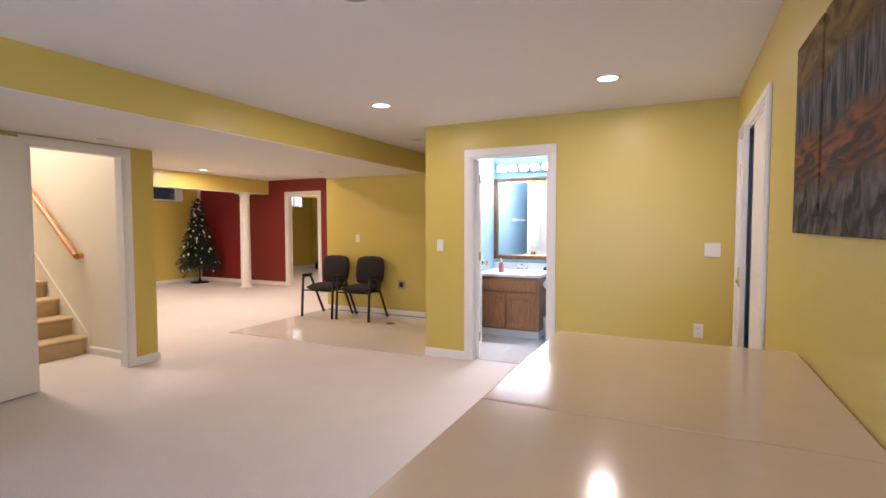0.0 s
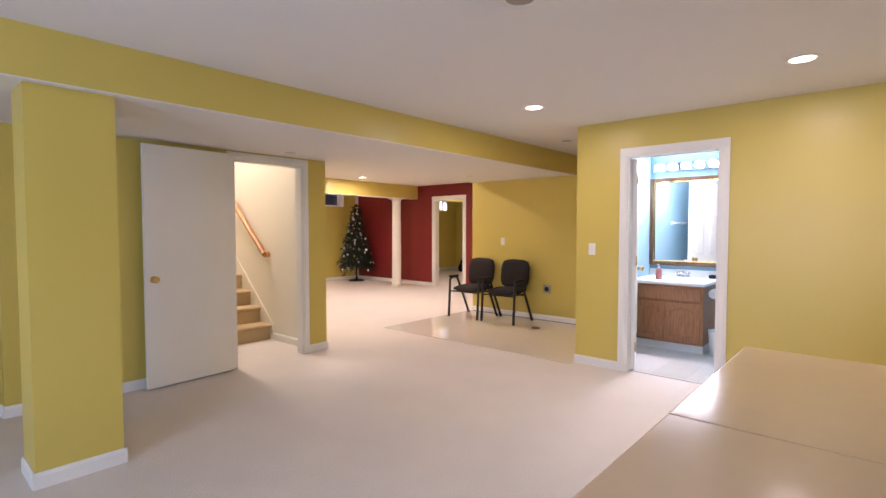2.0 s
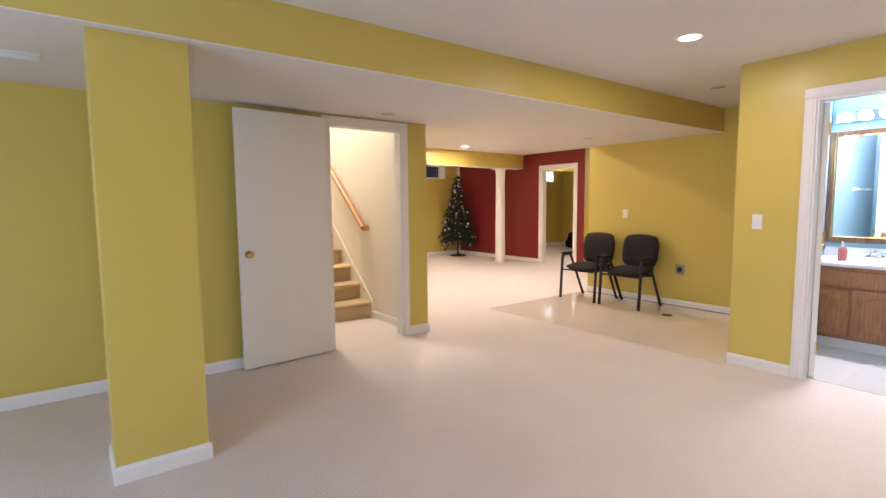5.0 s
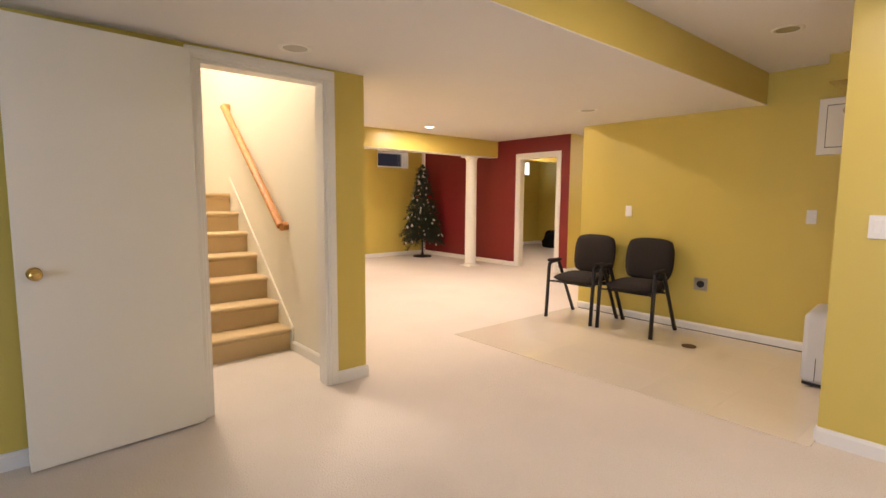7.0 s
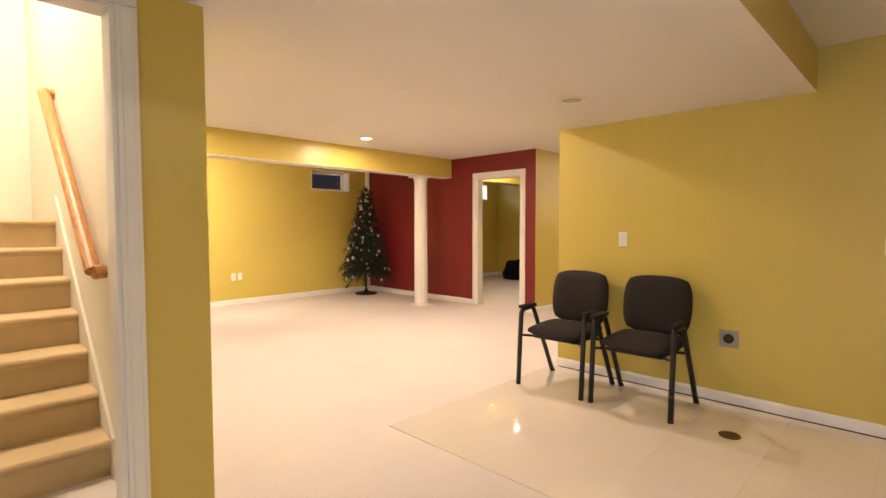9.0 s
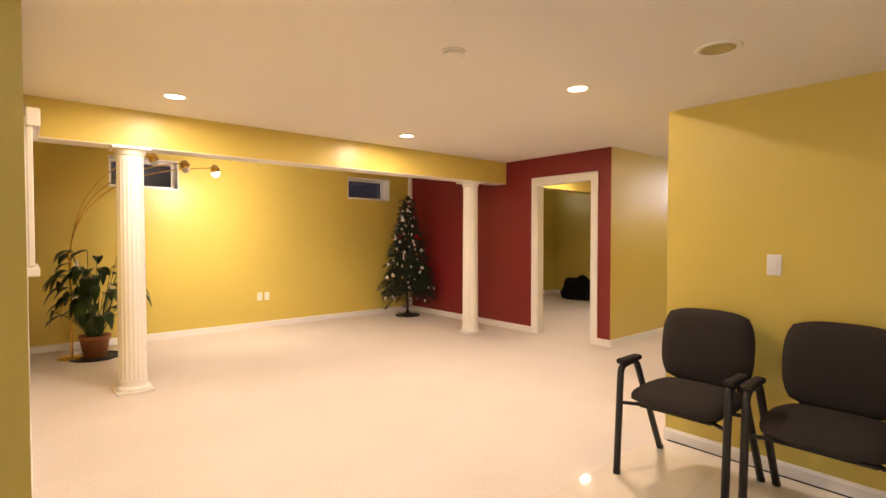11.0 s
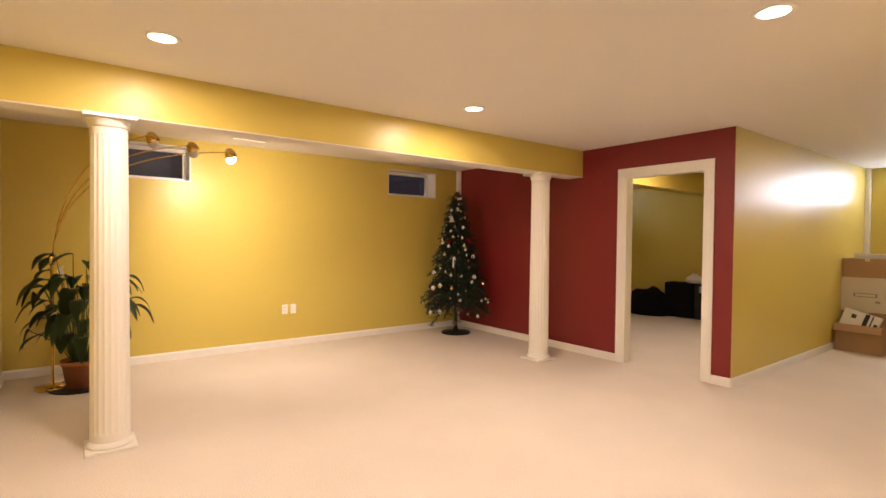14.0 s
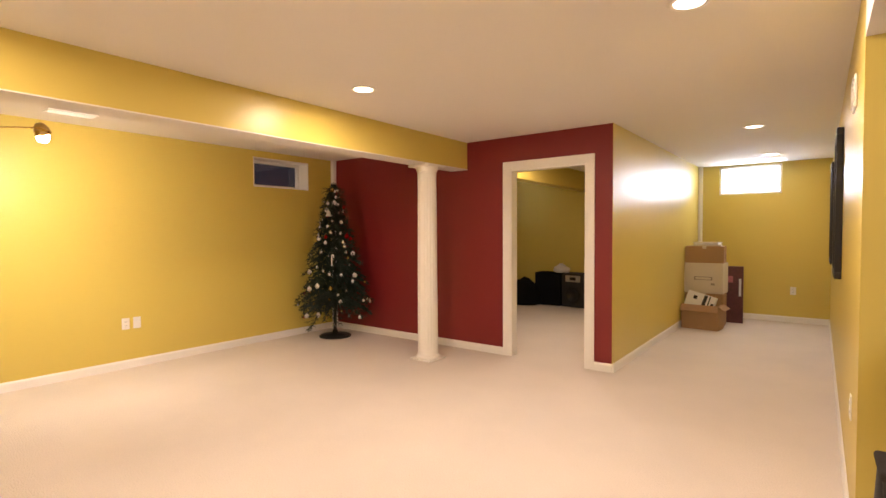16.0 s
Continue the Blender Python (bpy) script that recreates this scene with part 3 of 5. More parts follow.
plate("wall_socket", "y", SY, 1, -6.35, 0.44, "socket", so, "socket")
plate("wall_socket", "x", SX, 1, 1.72, 0.34, "socket", so, "socket")
plate("wall_socket", "x", -10.3, 1, 0.45, 0.4, "socket", so, "socket")

t = thing("range_socket", "square steel plate with a round black power socket", "socket", (-3.07, W2, 0.475))
part("cover_plate", box(-0.062, 0.062, -0.006, -0.0005, -0.062, 0.062, 0.002), STEEL, t)
part("receptacle", lathe([(0.034, 0.004), (0.034, 0.014), (0.028, 0.018), (0.020, 0.012)], 28, axis="y"), RUBBER, t, "round black receptacle")

# breaker panel
t = thing("breaker_panel", "white metal electrical panel with a part-open dark door edge", "electrical panel", (-2.0, W2, 1.895))
part("frame", box(-0.225, 0.235, -0.018, -0.0005, -0.225, 0.225, 0.004), WHITE, t)
part("door_gap", box(-0.170, 0.090, -0.0205, -0.0182, -0.170, 0.170), VOID, t, "dark gap round the panel door")
o = part("panel_door", box(-0.165, 0.085, -0.030, -0.0208, -0.165, 0.165, 0.003), WHITE, t)
part("warning_label", lathe([(0.034, 0.0302), (0.034, 0.0312)], 28, at=(-0.03, 0, 0.115), axis="y"), DARKBOX, o, "round dark warning label")
bm = box(-0.058, -0.002, -0.0322, -0.0314, 0.118, 0.124)
box(-0.058, -0.002, -0.0322, -0.0314, 0.105, 0.111, 0, bm)
part("label_lines", bm, PLASTIC, o)
part("dark_slot", box(0.088, 0.112, -0.0215, -0.0185, -0.16, 0.165), VOID, t, "dark gap beside the panel door")


# ---- doors ----
def panel_door(w, h, thick, panels, material):
    """A door leaf along +x from its hinge, six panels on both faces."""
    bm = box(0, w, -thick / 2, thick / 2, 0, h, 0.002)
    for x0, x1, z0, z1 in panels:
        for s in (1, -1):
            own = bmesh.new()
            y = s * thick / 2
            pts = []
            for ins, dy in ((0, 0.0006), (0.012, -0.006), (0.022, -0.006), (0.045, 0.003)):
                pts.append([own.verts.new((x0 + ins if k in (0, 3) else x1 - ins, y + s * (0.0075 if dy > 0.002 else 0.0006 + 0.25 * abs(dy)), z0 + ins if k < 2 else z1 - ins)) for k in range(4)])
            for a, b in zip(pts, pts[1:]):
                for k in range(4):
                    own.faces.new((a[k], a[(k + 1) % 4], b[(k + 1) % 4], b[k]))
            own.faces.new(pts[-1])
            bmesh.ops.recalc_face_normals(own, faces=own.faces[:])
            join(bm, own)
    return bm


def six(w, h):
    a, b = 0.11, (w - 0.11 * 2 - 0.10) / 2
    rows = ((0.22, 0.83), (0.97, 1.58), (1.70, h - 0.12))
    return [(x, x + b, z0, z1) for x in (a, a + b + 0.10) for z0, z1 in rows]


def knob(parent, x, z, thick, label="brass door knob"):
    for s in (1, -1):
        bm = lathe([(0.030, 0.0), (0.030, 0.006), (0.011, 0.010), (0.011, 0.030), (0.024, 0.036), (0.028, 0.050), (0.020, 0.062), (0.004, 0.065)], 24, axis="y")
        bmesh.ops.transform(bm, matrix=pose(x, -s * thick / 2 * 1.02, z, 0, 0, 0 if s > 0 else 180), verts=bm.verts[:])
        part("knob", bm, BRASS, parent, label, True)


def hinges(parent, zs, thick, y=0.0):
    for z in zs:
        bm = lathe([(0.007, z - 0.045), (0.007, z + 0.045)], 10, at=(-0.004, y, 0))
        box(0.0, 0.03, y - 0.002, y + 0.002, z - 0.043, z + 0.043, 0, bm)
        part("hinge", bm, BRASS, parent, "brass hinge")


# stair door, folded back almost flat against the wall
t = thing("stair_door", "plain white slab door folded open against the wall", "door")
w, dx, dy = 0.78, 0.062, 2.172 - 2.95
ang = math.degrees(math.atan2(dy, dx))
t.matrix_basis = pose(-4.045, 2.95, 0.012, 0, 0, ang)
part("door_leaf", box(0, w, -0.018, 0.018, 0, 2.07, 0.003), DOORW, t)
knob(t, w - 0.065, 0.93, 0.036)
hinges(t, (0.25, 1.0, 1.8), 0.036, -0.021)

# bathroom door, opened inwards and seen on its edge
t = thing("bathroom_door", "white six-panel door opened into the bathroom", "door")
t.matrix_basis = pose(-1.145, BY + 0.085, 0.012, 0, 0, 109)
leaf = part("door_leaf", panel_door(0.745, 2.02, 0.036, six(0.745, 2.02), DOORW), DOORW, t)
knob(t, 0.68, 0.93, 0.036)
hinges(t, (0.22, 1.05, 1.83), 0.036, -0.021)

# closet: a pair of leaves with a gap between them
cl = (CLOSET[1] - CLOSET[0]) / 2 - 0.02
for hinge, turn, swing in ((CLOSET[0] + 0.02, 90, 0), (CLOSET[1] - 0.02, -90, 5)):
    t = thing("closet_door", "white panelled closet door standing slightly ajar", "door", group="closet doors")
    t.matrix_basis = pose(EX + 0.022, hinge, 0.012, 0, 0, turn - swing if swing else turn)
    lw = cl - 0.03
    part("door_leaf", panel_door(lw, 2.0, 0.034, [(0.10, lw - 0.10, 0.2, 0.9), (0.10, lw - 0.10, 1.04, 1.86)], DOORW), DOORW, t)
    if swing:
        bm = tube(bend([(0, 0, 0), (0, 0.045, 0), (-0.11, 0.05, 0.004)]), 0.009, 10)
        bmesh.ops.transform(bm, matrix=pose(lw - 0.05, 0.017, 0.98) @ Matrix.Diagonal((1, -1, 1, 1)) @ pose(0, 0, 0), verts=bm.verts[:])
        bm2 = lathe([(0.027, 0.0), (0.027, 0.007), (0.012, 0.010)], 20, at=(lw - 0.05, -0.0172, 0.98), axis="y")
        part("lever", join(bm2, bm), BRASS, t, "brass lever handle")
    hinges(t, (0.25, 1.0, 1.78), 0.034, -0.02 if swing else 0.02)

# ---- stairs ----
t = thing("staircase", "staircase with tan carpeted steps between cream walls", "stairs", kind="structure")
RISE, RUN, X1 = 0.19, 0.242, -5.055
for k in range(7):
    x, z = X1 - RUN * k, RISE * (k + 1)
    end = x - RUN - 0.03 if k < 6 else -7.85
    bm = bmesh.new()
    prof = [(x, z - RISE), (x, z - 0.05), (x + 0.012, z - 0.036), (x + 0.024, z - 0.026), (x + 0.026, z - 0.014), (x + 0.018, z - 0.003), (x + 0.004, z), (end, z), (end, z - RISE)]
    a = [bm.verts.new((px, 2.9405, pz)) for px, pz in prof]
    b = [bm.verts.new((px, 3.900, pz)) for px, pz in prof]
    for i in range(len(prof)):
        j = (i + 1) % len(prof)
        bm.faces.new((a[i], a[j], b[j], b[i]))
    bm.faces.new(a)
    bm.faces.new(b[::-1])
    bmesh.ops.recalc_face_normals(bm, faces=bm.faces[:])
    part("step", bm, STAIRC, t)
bm = bmesh.new()
prof = [(X1 + 0.05, 0), (X1 + 0.05, 0.20), (X1 - 6 * RUN, 7 * RISE + 0.17), (X1 - 6 * RUN, 0)]
a = [bm.verts.new((px, 3.9005, pz)) for px, pz in prof]
b = [bm.verts.new((px, 3.9145, pz)) for px, pz in prof]
for i in range(4):
    bm.faces.new((a[i], a[(i + 1) % 4], b[(i + 1) % 4], b[i]))
bm.faces.new(a)
bm.faces.new(b[::-1])
bmesh.ops.recalc_face_normals(bm, faces=bm.faces[:])
part("stringer", bm, CREAM, t, "cream painted skirt board")

t = thing("handrail", "oak handrail fixed to the stairwell wall", "handrail")
r0, r1 = Vector((-5.09, 3.86, 1.055)), Vector((-6.46, 3.86, 2.205))
bm = tube([r0, r1], 0.037, 14, flat=0.85)
part("rail", bm, OAK, t)
part("end_return", tube([r0 + Vector((0.012, -0.002, -0.004)), Vector((-5.09, 3.914, 1.055))], 0.037, 12), OAK, t)
part("end_return", tube([r1, Vector((-6.46, 3.914, 2.205))], 0.037, 12), OAK, t)

t = thing("framed_picture", "gilt framed pale picture on the landing wall", "picture", (-7.848, 3.10, 2.58))
bm = box(0, 0.025, -0.045, 0.0, 0, 0.6, 0.006)
for y0, y1, z0, z1 in ((0.0, 0.32, 0, 0.045), (0.0, 0.32, 0.555, 0.6), (0.32, 0.365, 0, 0.6)):
    box(0, 0.025, y0, y1, z0, z1, 0.006, bm)
part("frame", bm, BRASS, t, "gilt frame")
part("print", box(0.002, 0.008, -0.001, 0.321, 0.044, 0.556), PALECARD, t)


# ---- counter in the first room ----
t = thing("bar_counter", "long glossy cream laminate counter against the yellow wall", "counter")
for y0, y1 in ((1.22, 2.046), (2.0485, 3.01)):
    part("counter_top", box(0.222, EX - 0.002, y0, y1, 0.865, 0.902, 0.006, seg=3), LAMINATE, t)
part("counter_body", box(0.30, EX - 0.004, 1.28, 2.96, 0.0, 0.864, 0.004), CREAM, t, "cream painted counter body")

# wall painting in two canvases
ART = mat("painted_canvas", (0.2, 0.12, 0.07), 0.75, bump=0.15, grain=120, spec=0.12)
n, l = ART.node_tree.nodes, ART.node_tree.links
co, mp, nz, ramp = n.new("ShaderNodeTexCoord"), n.new("ShaderNodeMapping"), n.new("ShaderNodeTexNoise"), n.new("ShaderNodeValToRGB")
mp.inputs["Scale"].default_value, mp.inputs["Location"].default_value = (1, 1.5, 1.9), (0.3, 0.9, 0.2)
nz.inputs["Scale"].default_value, nz.inputs["Detail"].default_value, nz.inputs["Distortion"].default_value = 2.4, 8, 0.9
cr = ramp.color_ramp
for p, c in ((0.30, (0.03, 0.026, 0.022)), (0.42, (0.12, 0.075, 0.05)), (0.48, (0.075, 0.06, 0.05)), (0.54, (0.26, 0.10, 0.03)), (0.60, (0.20, 0.14, 0.045)), (0.70, (0.30, 0.25, 0.19))):
    e = cr.elements.new(p)
    e.color = (*[q * 0.55 for q in c], 1)
cr.elements[-1].color = (0.16, 0.14, 0.12, 1)
l.new(co.outputs["Object"], mp.inputs[0])
l.new(mp.outputs[0], nz.inputs["Vector"])
l.new(nz.outputs[0], ramp.inputs[0])
l.new(ramp.outputs[0], n["Principled BSDF"].inputs["Base Color"])
# sky, roofline, figures and a streaked foreground, in loose strokes
for lo, hi, stretch, cols in ((0.16, 0.5, (1, 3, 9), ((0.10, 0.05, 0.018), (0.22, 0.14, 0.035))),
                              (-0.02, 0.14, (1, 16, 2.5), ((0.012, 0.012, 0.010), (0.15, 0.14, 0.12))),
                              (-0.17, -0.04, (1, 3, 14), ((0.045, 0.03, 0.02), (0.25, 0.085, 0.018))),
                              (-0.5, -0.20, (1, 8, 6), ((0.02, 0.016, 0.012), (0.15, 0.125, 0.095)))):
    wave, wm, shade, sm, mask, add, tint = [n.new("ShaderNode" + k) for k in ("TexNoise", "Mapping", "ValToRGB", "SeparateXYZ", "MapRange", "Math", "Mix")]
    wm.inputs["Scale"].default_value = stretch
    wave.inputs["Scale"].default_value, wave.inputs["Detail"].default_value, wave.inputs["Distortion"].default_value = 1.7, 6, 1.2
    shade.color_ramp.elements[0].position, shade.color_ramp.elements[1].position = 0.40, 0.62
    shade.color_ramp.elements[0].color, shade.color_ramp.elements[1].color = [(*c_, 1) for c_ in cols]
    add.operation = "MULTIPLY_ADD"
    add.inputs[1].default_value = 0.22
    mid, half = (max(lo, -0.36) + min(hi, 0.36)) / 2, (min(hi, 0.36) - max(lo, -0.36)) / 2
    dist = n.new("ShaderNodeMath")
    dist.operation = "ABSOLUTE"
    off = n.new("ShaderNodeMath")
    off.operation = "SUBTRACT"
    off.inputs[1].default_value = mid + 0.11
    mask.inputs["From Min"].default_value, mask.inputs["From Max"].default_value = half + 0.05, half - 0.02
    tint.data_type = "RGBA"
    base = n["Principled BSDF"].inputs["Base Color"].links[0].from_socket
    l.new(co.outputs["Object"], wm.inputs[0])
    l.new(wm.outputs[0], wave.inputs["Vector"])
    l.new(wave.outputs[0], shade.inputs[0])
    l.new(co.outputs["Object"], sm.inputs[0])
    l.new(nz.outputs[0], add.inputs[0])
    l.new(sm.outputs["Z"], add.inputs[2])
    l.new(add.outputs[0], off.inputs[0])
    l.new(off.outputs[0], dist.inputs[0])
    l.new(dist.outputs[0], mask.inputs["Value"])
    l.new(mask.outputs[0], tint.inputs["Factor"])
    l.new(base, tint.inputs["A"])
    l.new(shade.outputs[0], tint.inputs["B"])
    l.new(tint.outputs["Result"], n["Principled BSDF"].inputs["Base Color"])
for y0, y1 in ((2.60, 2.95), (1.93, 2.575)):
    t = thing("wall_painting", "abstract brown and orange canvas hung on the wall", "painting", (EX, (y0 + y1) / 2, 1.675), group="painting panels")
    d = (y1 - y0) / 2
    part("canvas", box(-0.040, -0.003, -d, d, -0.325, 0.325, 0.003), ART, t)
    part("stretcher_edge", box(-0.037, -0.004, d, d + 0.003, -0.322, 0.322), VOID, t, "dark painted canvas edge")

# ---- bathroom ----
t = thing("vanity_cabinet", "reddish-brown wooden bathroom vanity with two doors", "cabinet", (-1.58, 0, 0))
vx, vf, vb = 0.80, 6.54, W2 - 0.017
part("body", box(0.002, vx, vf, vb, 0.10, 0.745, 0.003), CHERRY, t)
part("toe_kick", box(0.01, vx - 0.01, vf + 0.05, vb, 0.0, 0.0995), WHITE, t, "white toe kick")
part("drawer_front", box(0.03, vx - 0.03, vf - 0.018, vf - 0.0005, 0.575, 0.715, 0.006), CHERRY, t)
for x0, x1, hx in ((0.03, 0.39, 0.35), (0.41, 0.77, 0.45)):
    bm = box(x0, x1, vf - 0.018, vf - 0.0005, 0.125, 0.555, 0.006)
    d = part("cabinet_door", bm, CHERRY, t)
    own = bmesh.new()
    pts = []
    x0i, x1i, z0i, z1i = x0 + 0.06, x1 - 0.06, 0.185, 0.455
    for k in range(13):
        u = k / 12
        pts.append((x0i + (x1i - x0i) * u, z1i + 0.045 * math.sin(math.pi * u)))
    ring = [(x1i, z0i), (x0i, z0i)] + pts
    cx, cz = (x0i + x1i) / 2, (z0i + z1i) / 2
    a = [own.verts.new((x, vf - 0.0183, z)) for x, z in ring]
    b = [own.verts.new((cx + (x - cx) * 0.93, vf - 0.024, cz + (z - cz) * 0.93)) for x, z in ring]
    for k in range(len(ring)):
        j = (k + 1) % len(ring)
        own.faces.new((a[k], a[j], b[j], b[k]))
    own.faces.new(b)
    bmesh.ops.recalc_face_normals(own, faces=own.faces[:])
    part("raised_panel", own, CHERRY, d)
    part("handle", tube(bend([(hx, vf - 0.018, 0.40), (hx, vf - 0.042, 0.405), (hx, vf - 0.042, 0.485), (hx, vf - 0.018, 0.49)]), 0.005, 8), BRASS, d, "brass bow handle")
t = thing("washbasin", "white cultured-marble vanity top with a basin", "washbasin", (-1.58, 0, 0))
bm = box(0.001, vx + 0.02, vf - 0.03, vb, 0.746, 0.782, 0.008)
part("counter_top", bm, PLASTIC, t)
part("backsplash", box(0.001, vx + 0.02, vb - 0.018, vb, 0.7825, 0.87, 0.004), PLASTIC, t)
part("basin", lathe([(0.0, 0.7826), (0.10, 0.783), (0.16, 0.786), (0.175, 0.7875), (0.178, 0.7825)], 36, at=(0.42, vf + 0.22, 0)), PLASTIC, t, smooth=True)
t = thing("tap", "chrome basin tap with two round handles", "tap", (-1.16, vb - 0.075, 0.783))
part("base", box(-0.075, 0.075, -0.025, 0.025, 0, 0.016, 0.006), CHROME, t)
part("spout", tube(bend([(0, 0, 0.01), (0, 0, 0.075), (0, -0.11, 0.055)]), 0.012, 12), CHROME, t, smooth=True)
for s in (-0.055, 0.055):
    part("tap_handle", lathe([(0.012, 0.015), (0.012, 0.03), (0.022, 0.036), (0.024, 0.052), (0.012, 0.060)], 16, at=(s, 0, 0)), CHROME, t, smooth=True)
SOAP = mat("pink_soap", (0.42, 0.12, 0.10), 0.2, vary=0.1)
t = thing("soap_bottle", "pink liquid soap bottle with a white pump", "soap bottle", (-1.30, vf + 0.16, 0.783))
part("bottle", lathe([(0.030, 0), (0.033, 0.01), (0.033, 0.10), (0.022, 0.125), (0.012, 0.13)], 24), SOAP, t, smooth=True)
part("pump", join(tube(bend([(0, 0, 0.13), (0, 0, 0.175), (0, -0.04, 0.170)]), 0.007, 8), lathe([(0.014, 0.13), (0.014, 0.143)], 16)), PLASTIC, t)
t = thing("soap_dish", "small black soap dish on the vanity top", "soap dish", (-0.84, vb - 0.045, 0.783))
part("dish", box(-0.045, 0.045, -0.022, 0.022, 0, 0.045, 0.012), RUBBER, t)

t = thing("bathroom_mirror", "large mirror in a carved brown wooden frame", "mirror", (0, W2 - 0.0155, 0))
x0, x1, z0, z1, f = -1.585, -0.745, 0.915, 2.0, 0.055
for n_, b_ in (("frame_rail", (x0 + f, x1 - f, z0, z0 + f)), ("frame_rail", (x0 + f, x1 - f, z1 - f, z1)), ("frame_stile", (x0, x0 + f, z0, z1)), ("frame_stile", (x1 - f, x1, z0, z1))):
    bm = box(b_[0], b_[1], -0.030, -0.001, b_[2], b_[3], 0.007, seg=3)
    part(n_, bm, FRAMEW, t)
for c in ((x0 + f, z0 + f, x1 - f, z0 + f), (x0 + f, z1 - f, x1 - f, z1 - f), (x0 + f, z0 + f, x0 + f, z1 - f), (x1 - f, z0 + f, x1 - f, z1 - f)):
    part("gilt_bead", tube([(c[0], -0.027, c[1]), (c[2], -0.027, c[3])], 0.007, 8), BRASS, t, "thin gilt bead")
part("mirror_glass", box(x0 + f - 0.005, x1 - f + 0.005, -0.014, -0.008, z0 + f - 0.005, z1 - f + 0.005), MIRROR, t)

t = thing("vanity_light", "chrome light bar with round lit bulbs over the mirror", "wall light", (-1.16, W2 - 0.016, 2.13))
part("bar", box(-0.38, 0.38, -0.05, -0.001, -0.05, 0.05, 0.006), CHROME, t)
for k in range(5):
    bm = bmesh.new()
    bmesh.ops.create_uvsphere(bm, u_segments=16, v_segments=10, radius=0.045, matrix=pose(-0.30 + 0.15 * k, -0.092, 0))
    part("bulb", bm, BATHBULB, t, "round glowing bulb", True)
area("vanity_light_glow", look((-1.16, W2 - 0.17, 2.13), (-1.1, 5.9, 1.2)), 0.7, 0.1, BATH_W, (1.0, 0.96, 0.90))

t = thing("toilet_roll_holder", "chrome holder with a white toilet roll", "toilet roll holder", (-0.72, 6.75, 0.66))
part("arm", tube(bend([(-0.058, 0.10, 0), (-0.02, 0.10, 0), (0.0, 0.10, 0), (0.0, -0.07, 0)]), 0.006, 8), CHROME, t)
part("roll", lathe([(0.020, -0.05), (0.052, -0.05), (0.052, 0.05), (0.020, 0.05)], 24, axis="y"), PLASTIC, t)
t = thing("waste_bin", "white plastic waste bin beside the vanity", "bin", (-0.63, 6.62, 0.004))
part("bin_body", lathe([(0.0, 0.0), (0.095, 0.0), (0.115, 0.27), (0.119, 0.275), (0.112, 0.272), (0.092, 0.01)], 32), PLASTIC, t, smooth=True)
t = thing("toilet_brush", "black toilet brush in its holder", "toilet brush", (-0.60, 7.05, 0.004))
part("holder", lathe([(0.05, 0), (0.055, 0.02), (0.05, 0.13), (0.03, 0.16)], 20), RUBBER, t, smooth=True)
part("brush_handle", lathe([(0.009, 0.15), (0.009, 0.36), (0.014, 0.37), (0.013, 0.42), (0.005, 0.43)], 12), RUBBER, t, smooth=True)
t = thing("towel_bar", "white towel bar on the blue wall", "towel rail", (-1.584, 6.1, 1.45))
part("bar", tube([(0.05, -0.25, 0), (0.05, 0.25, 0)], 0.009, 10), PLASTIC, t)
for y in (-0.25, 0.25):
    part("bracket", lathe([(0.022, 0.0), (0.020, 0.012), (0.012, 0.02), (0.012, 0.055)], 16, at=(0, y, 0), axis="x"), PLASTIC, t)

# dark open joint between tiles and baseboard
t = thing("floor_joint", "dark open joint along the tiled floor edge", "trim", kind="structure")
part("joint", box(CX + 0.02, -1.72, W2 - 0.0185, W2 - 0.0150, 0.0052, 0.012), VOID, t)


# ---- the pair of visitor chairs ----
def visitor_chair(x, y, turn=0.0):
    t = thing("armchair", "charcoal fabric visitor chair with black tubular arms", "chair", (x, y, 0), turn, "chairs against the wall")
    part("seat", cushion(0.51, 0.48, 0.066, 0.016, 0.02, (0, -0.02, 0.45), 3, 0.004), FABRIC, t, smooth=True)
    part("seat_pan", box(-0.19, 0.19, -0.19, 0.17, 0.385, 0.402, 0.008), BLACKM, t, "black underside")
    part("backrest", cushion(0.50, 0.435, 0.060, 0.014, 0.02, (0, 0.232, 0.69), 82, 0.018), FABRIC, t, smooth=True)
    for s in (-1, 1):
        x = s * 0.278
        pts = bend([(x, -0.262, 0.0), (x, -0.225, 0.605), (x, -0.06, 0.615), (x, 0.255, 0.0)])
        part("side_frame", tube(pts, 0.0185, 10), BLACKM, t, "black tubular steel leg and arm loop", True)
        part("arm_pad", box(x - 0.027, x + 0.027, -0.235, -0.03, 0.612, 0.642, 0.012, seg=3), FABRIC, t, "padded fabric armrest", True)
        part("back_post", tube(bend([(s * 0.17, 0.05, 0.398), (s * 0.17, 0.225, 0.40), (s * 0.17, 0.262, 0.66)]), 0.011, 8), BLACKM, t, smooth=True)
        part("seat_bracket", tube([(s * 0.278, -0.235, 0.40), (s * 0.17, -0.15, 0.394)], 0.010, 8), BLACKM, t)
        part("seat_bracket", tube([(s * 0.278, 0.05, 0.40), (s * 0.17, 0.05, 0.394)], 0.010, 8), BLACKM, t)
        part("foot_cap", lathe([(0.0195, 0.0), (0.0195, 0.024)], 12, at=(x, -0.261, 0)), RUBBER, t)
        part("foot_cap", lathe([(0.0195, 0.0), (0.0195, 0.024)], 12, at=(x, 0.252, 0)), RUBBER, t)
    return t


visitor_chair(-4.137, 6.835, 0.5)
visitor_chair(-3.510, 6.850, 0.8)

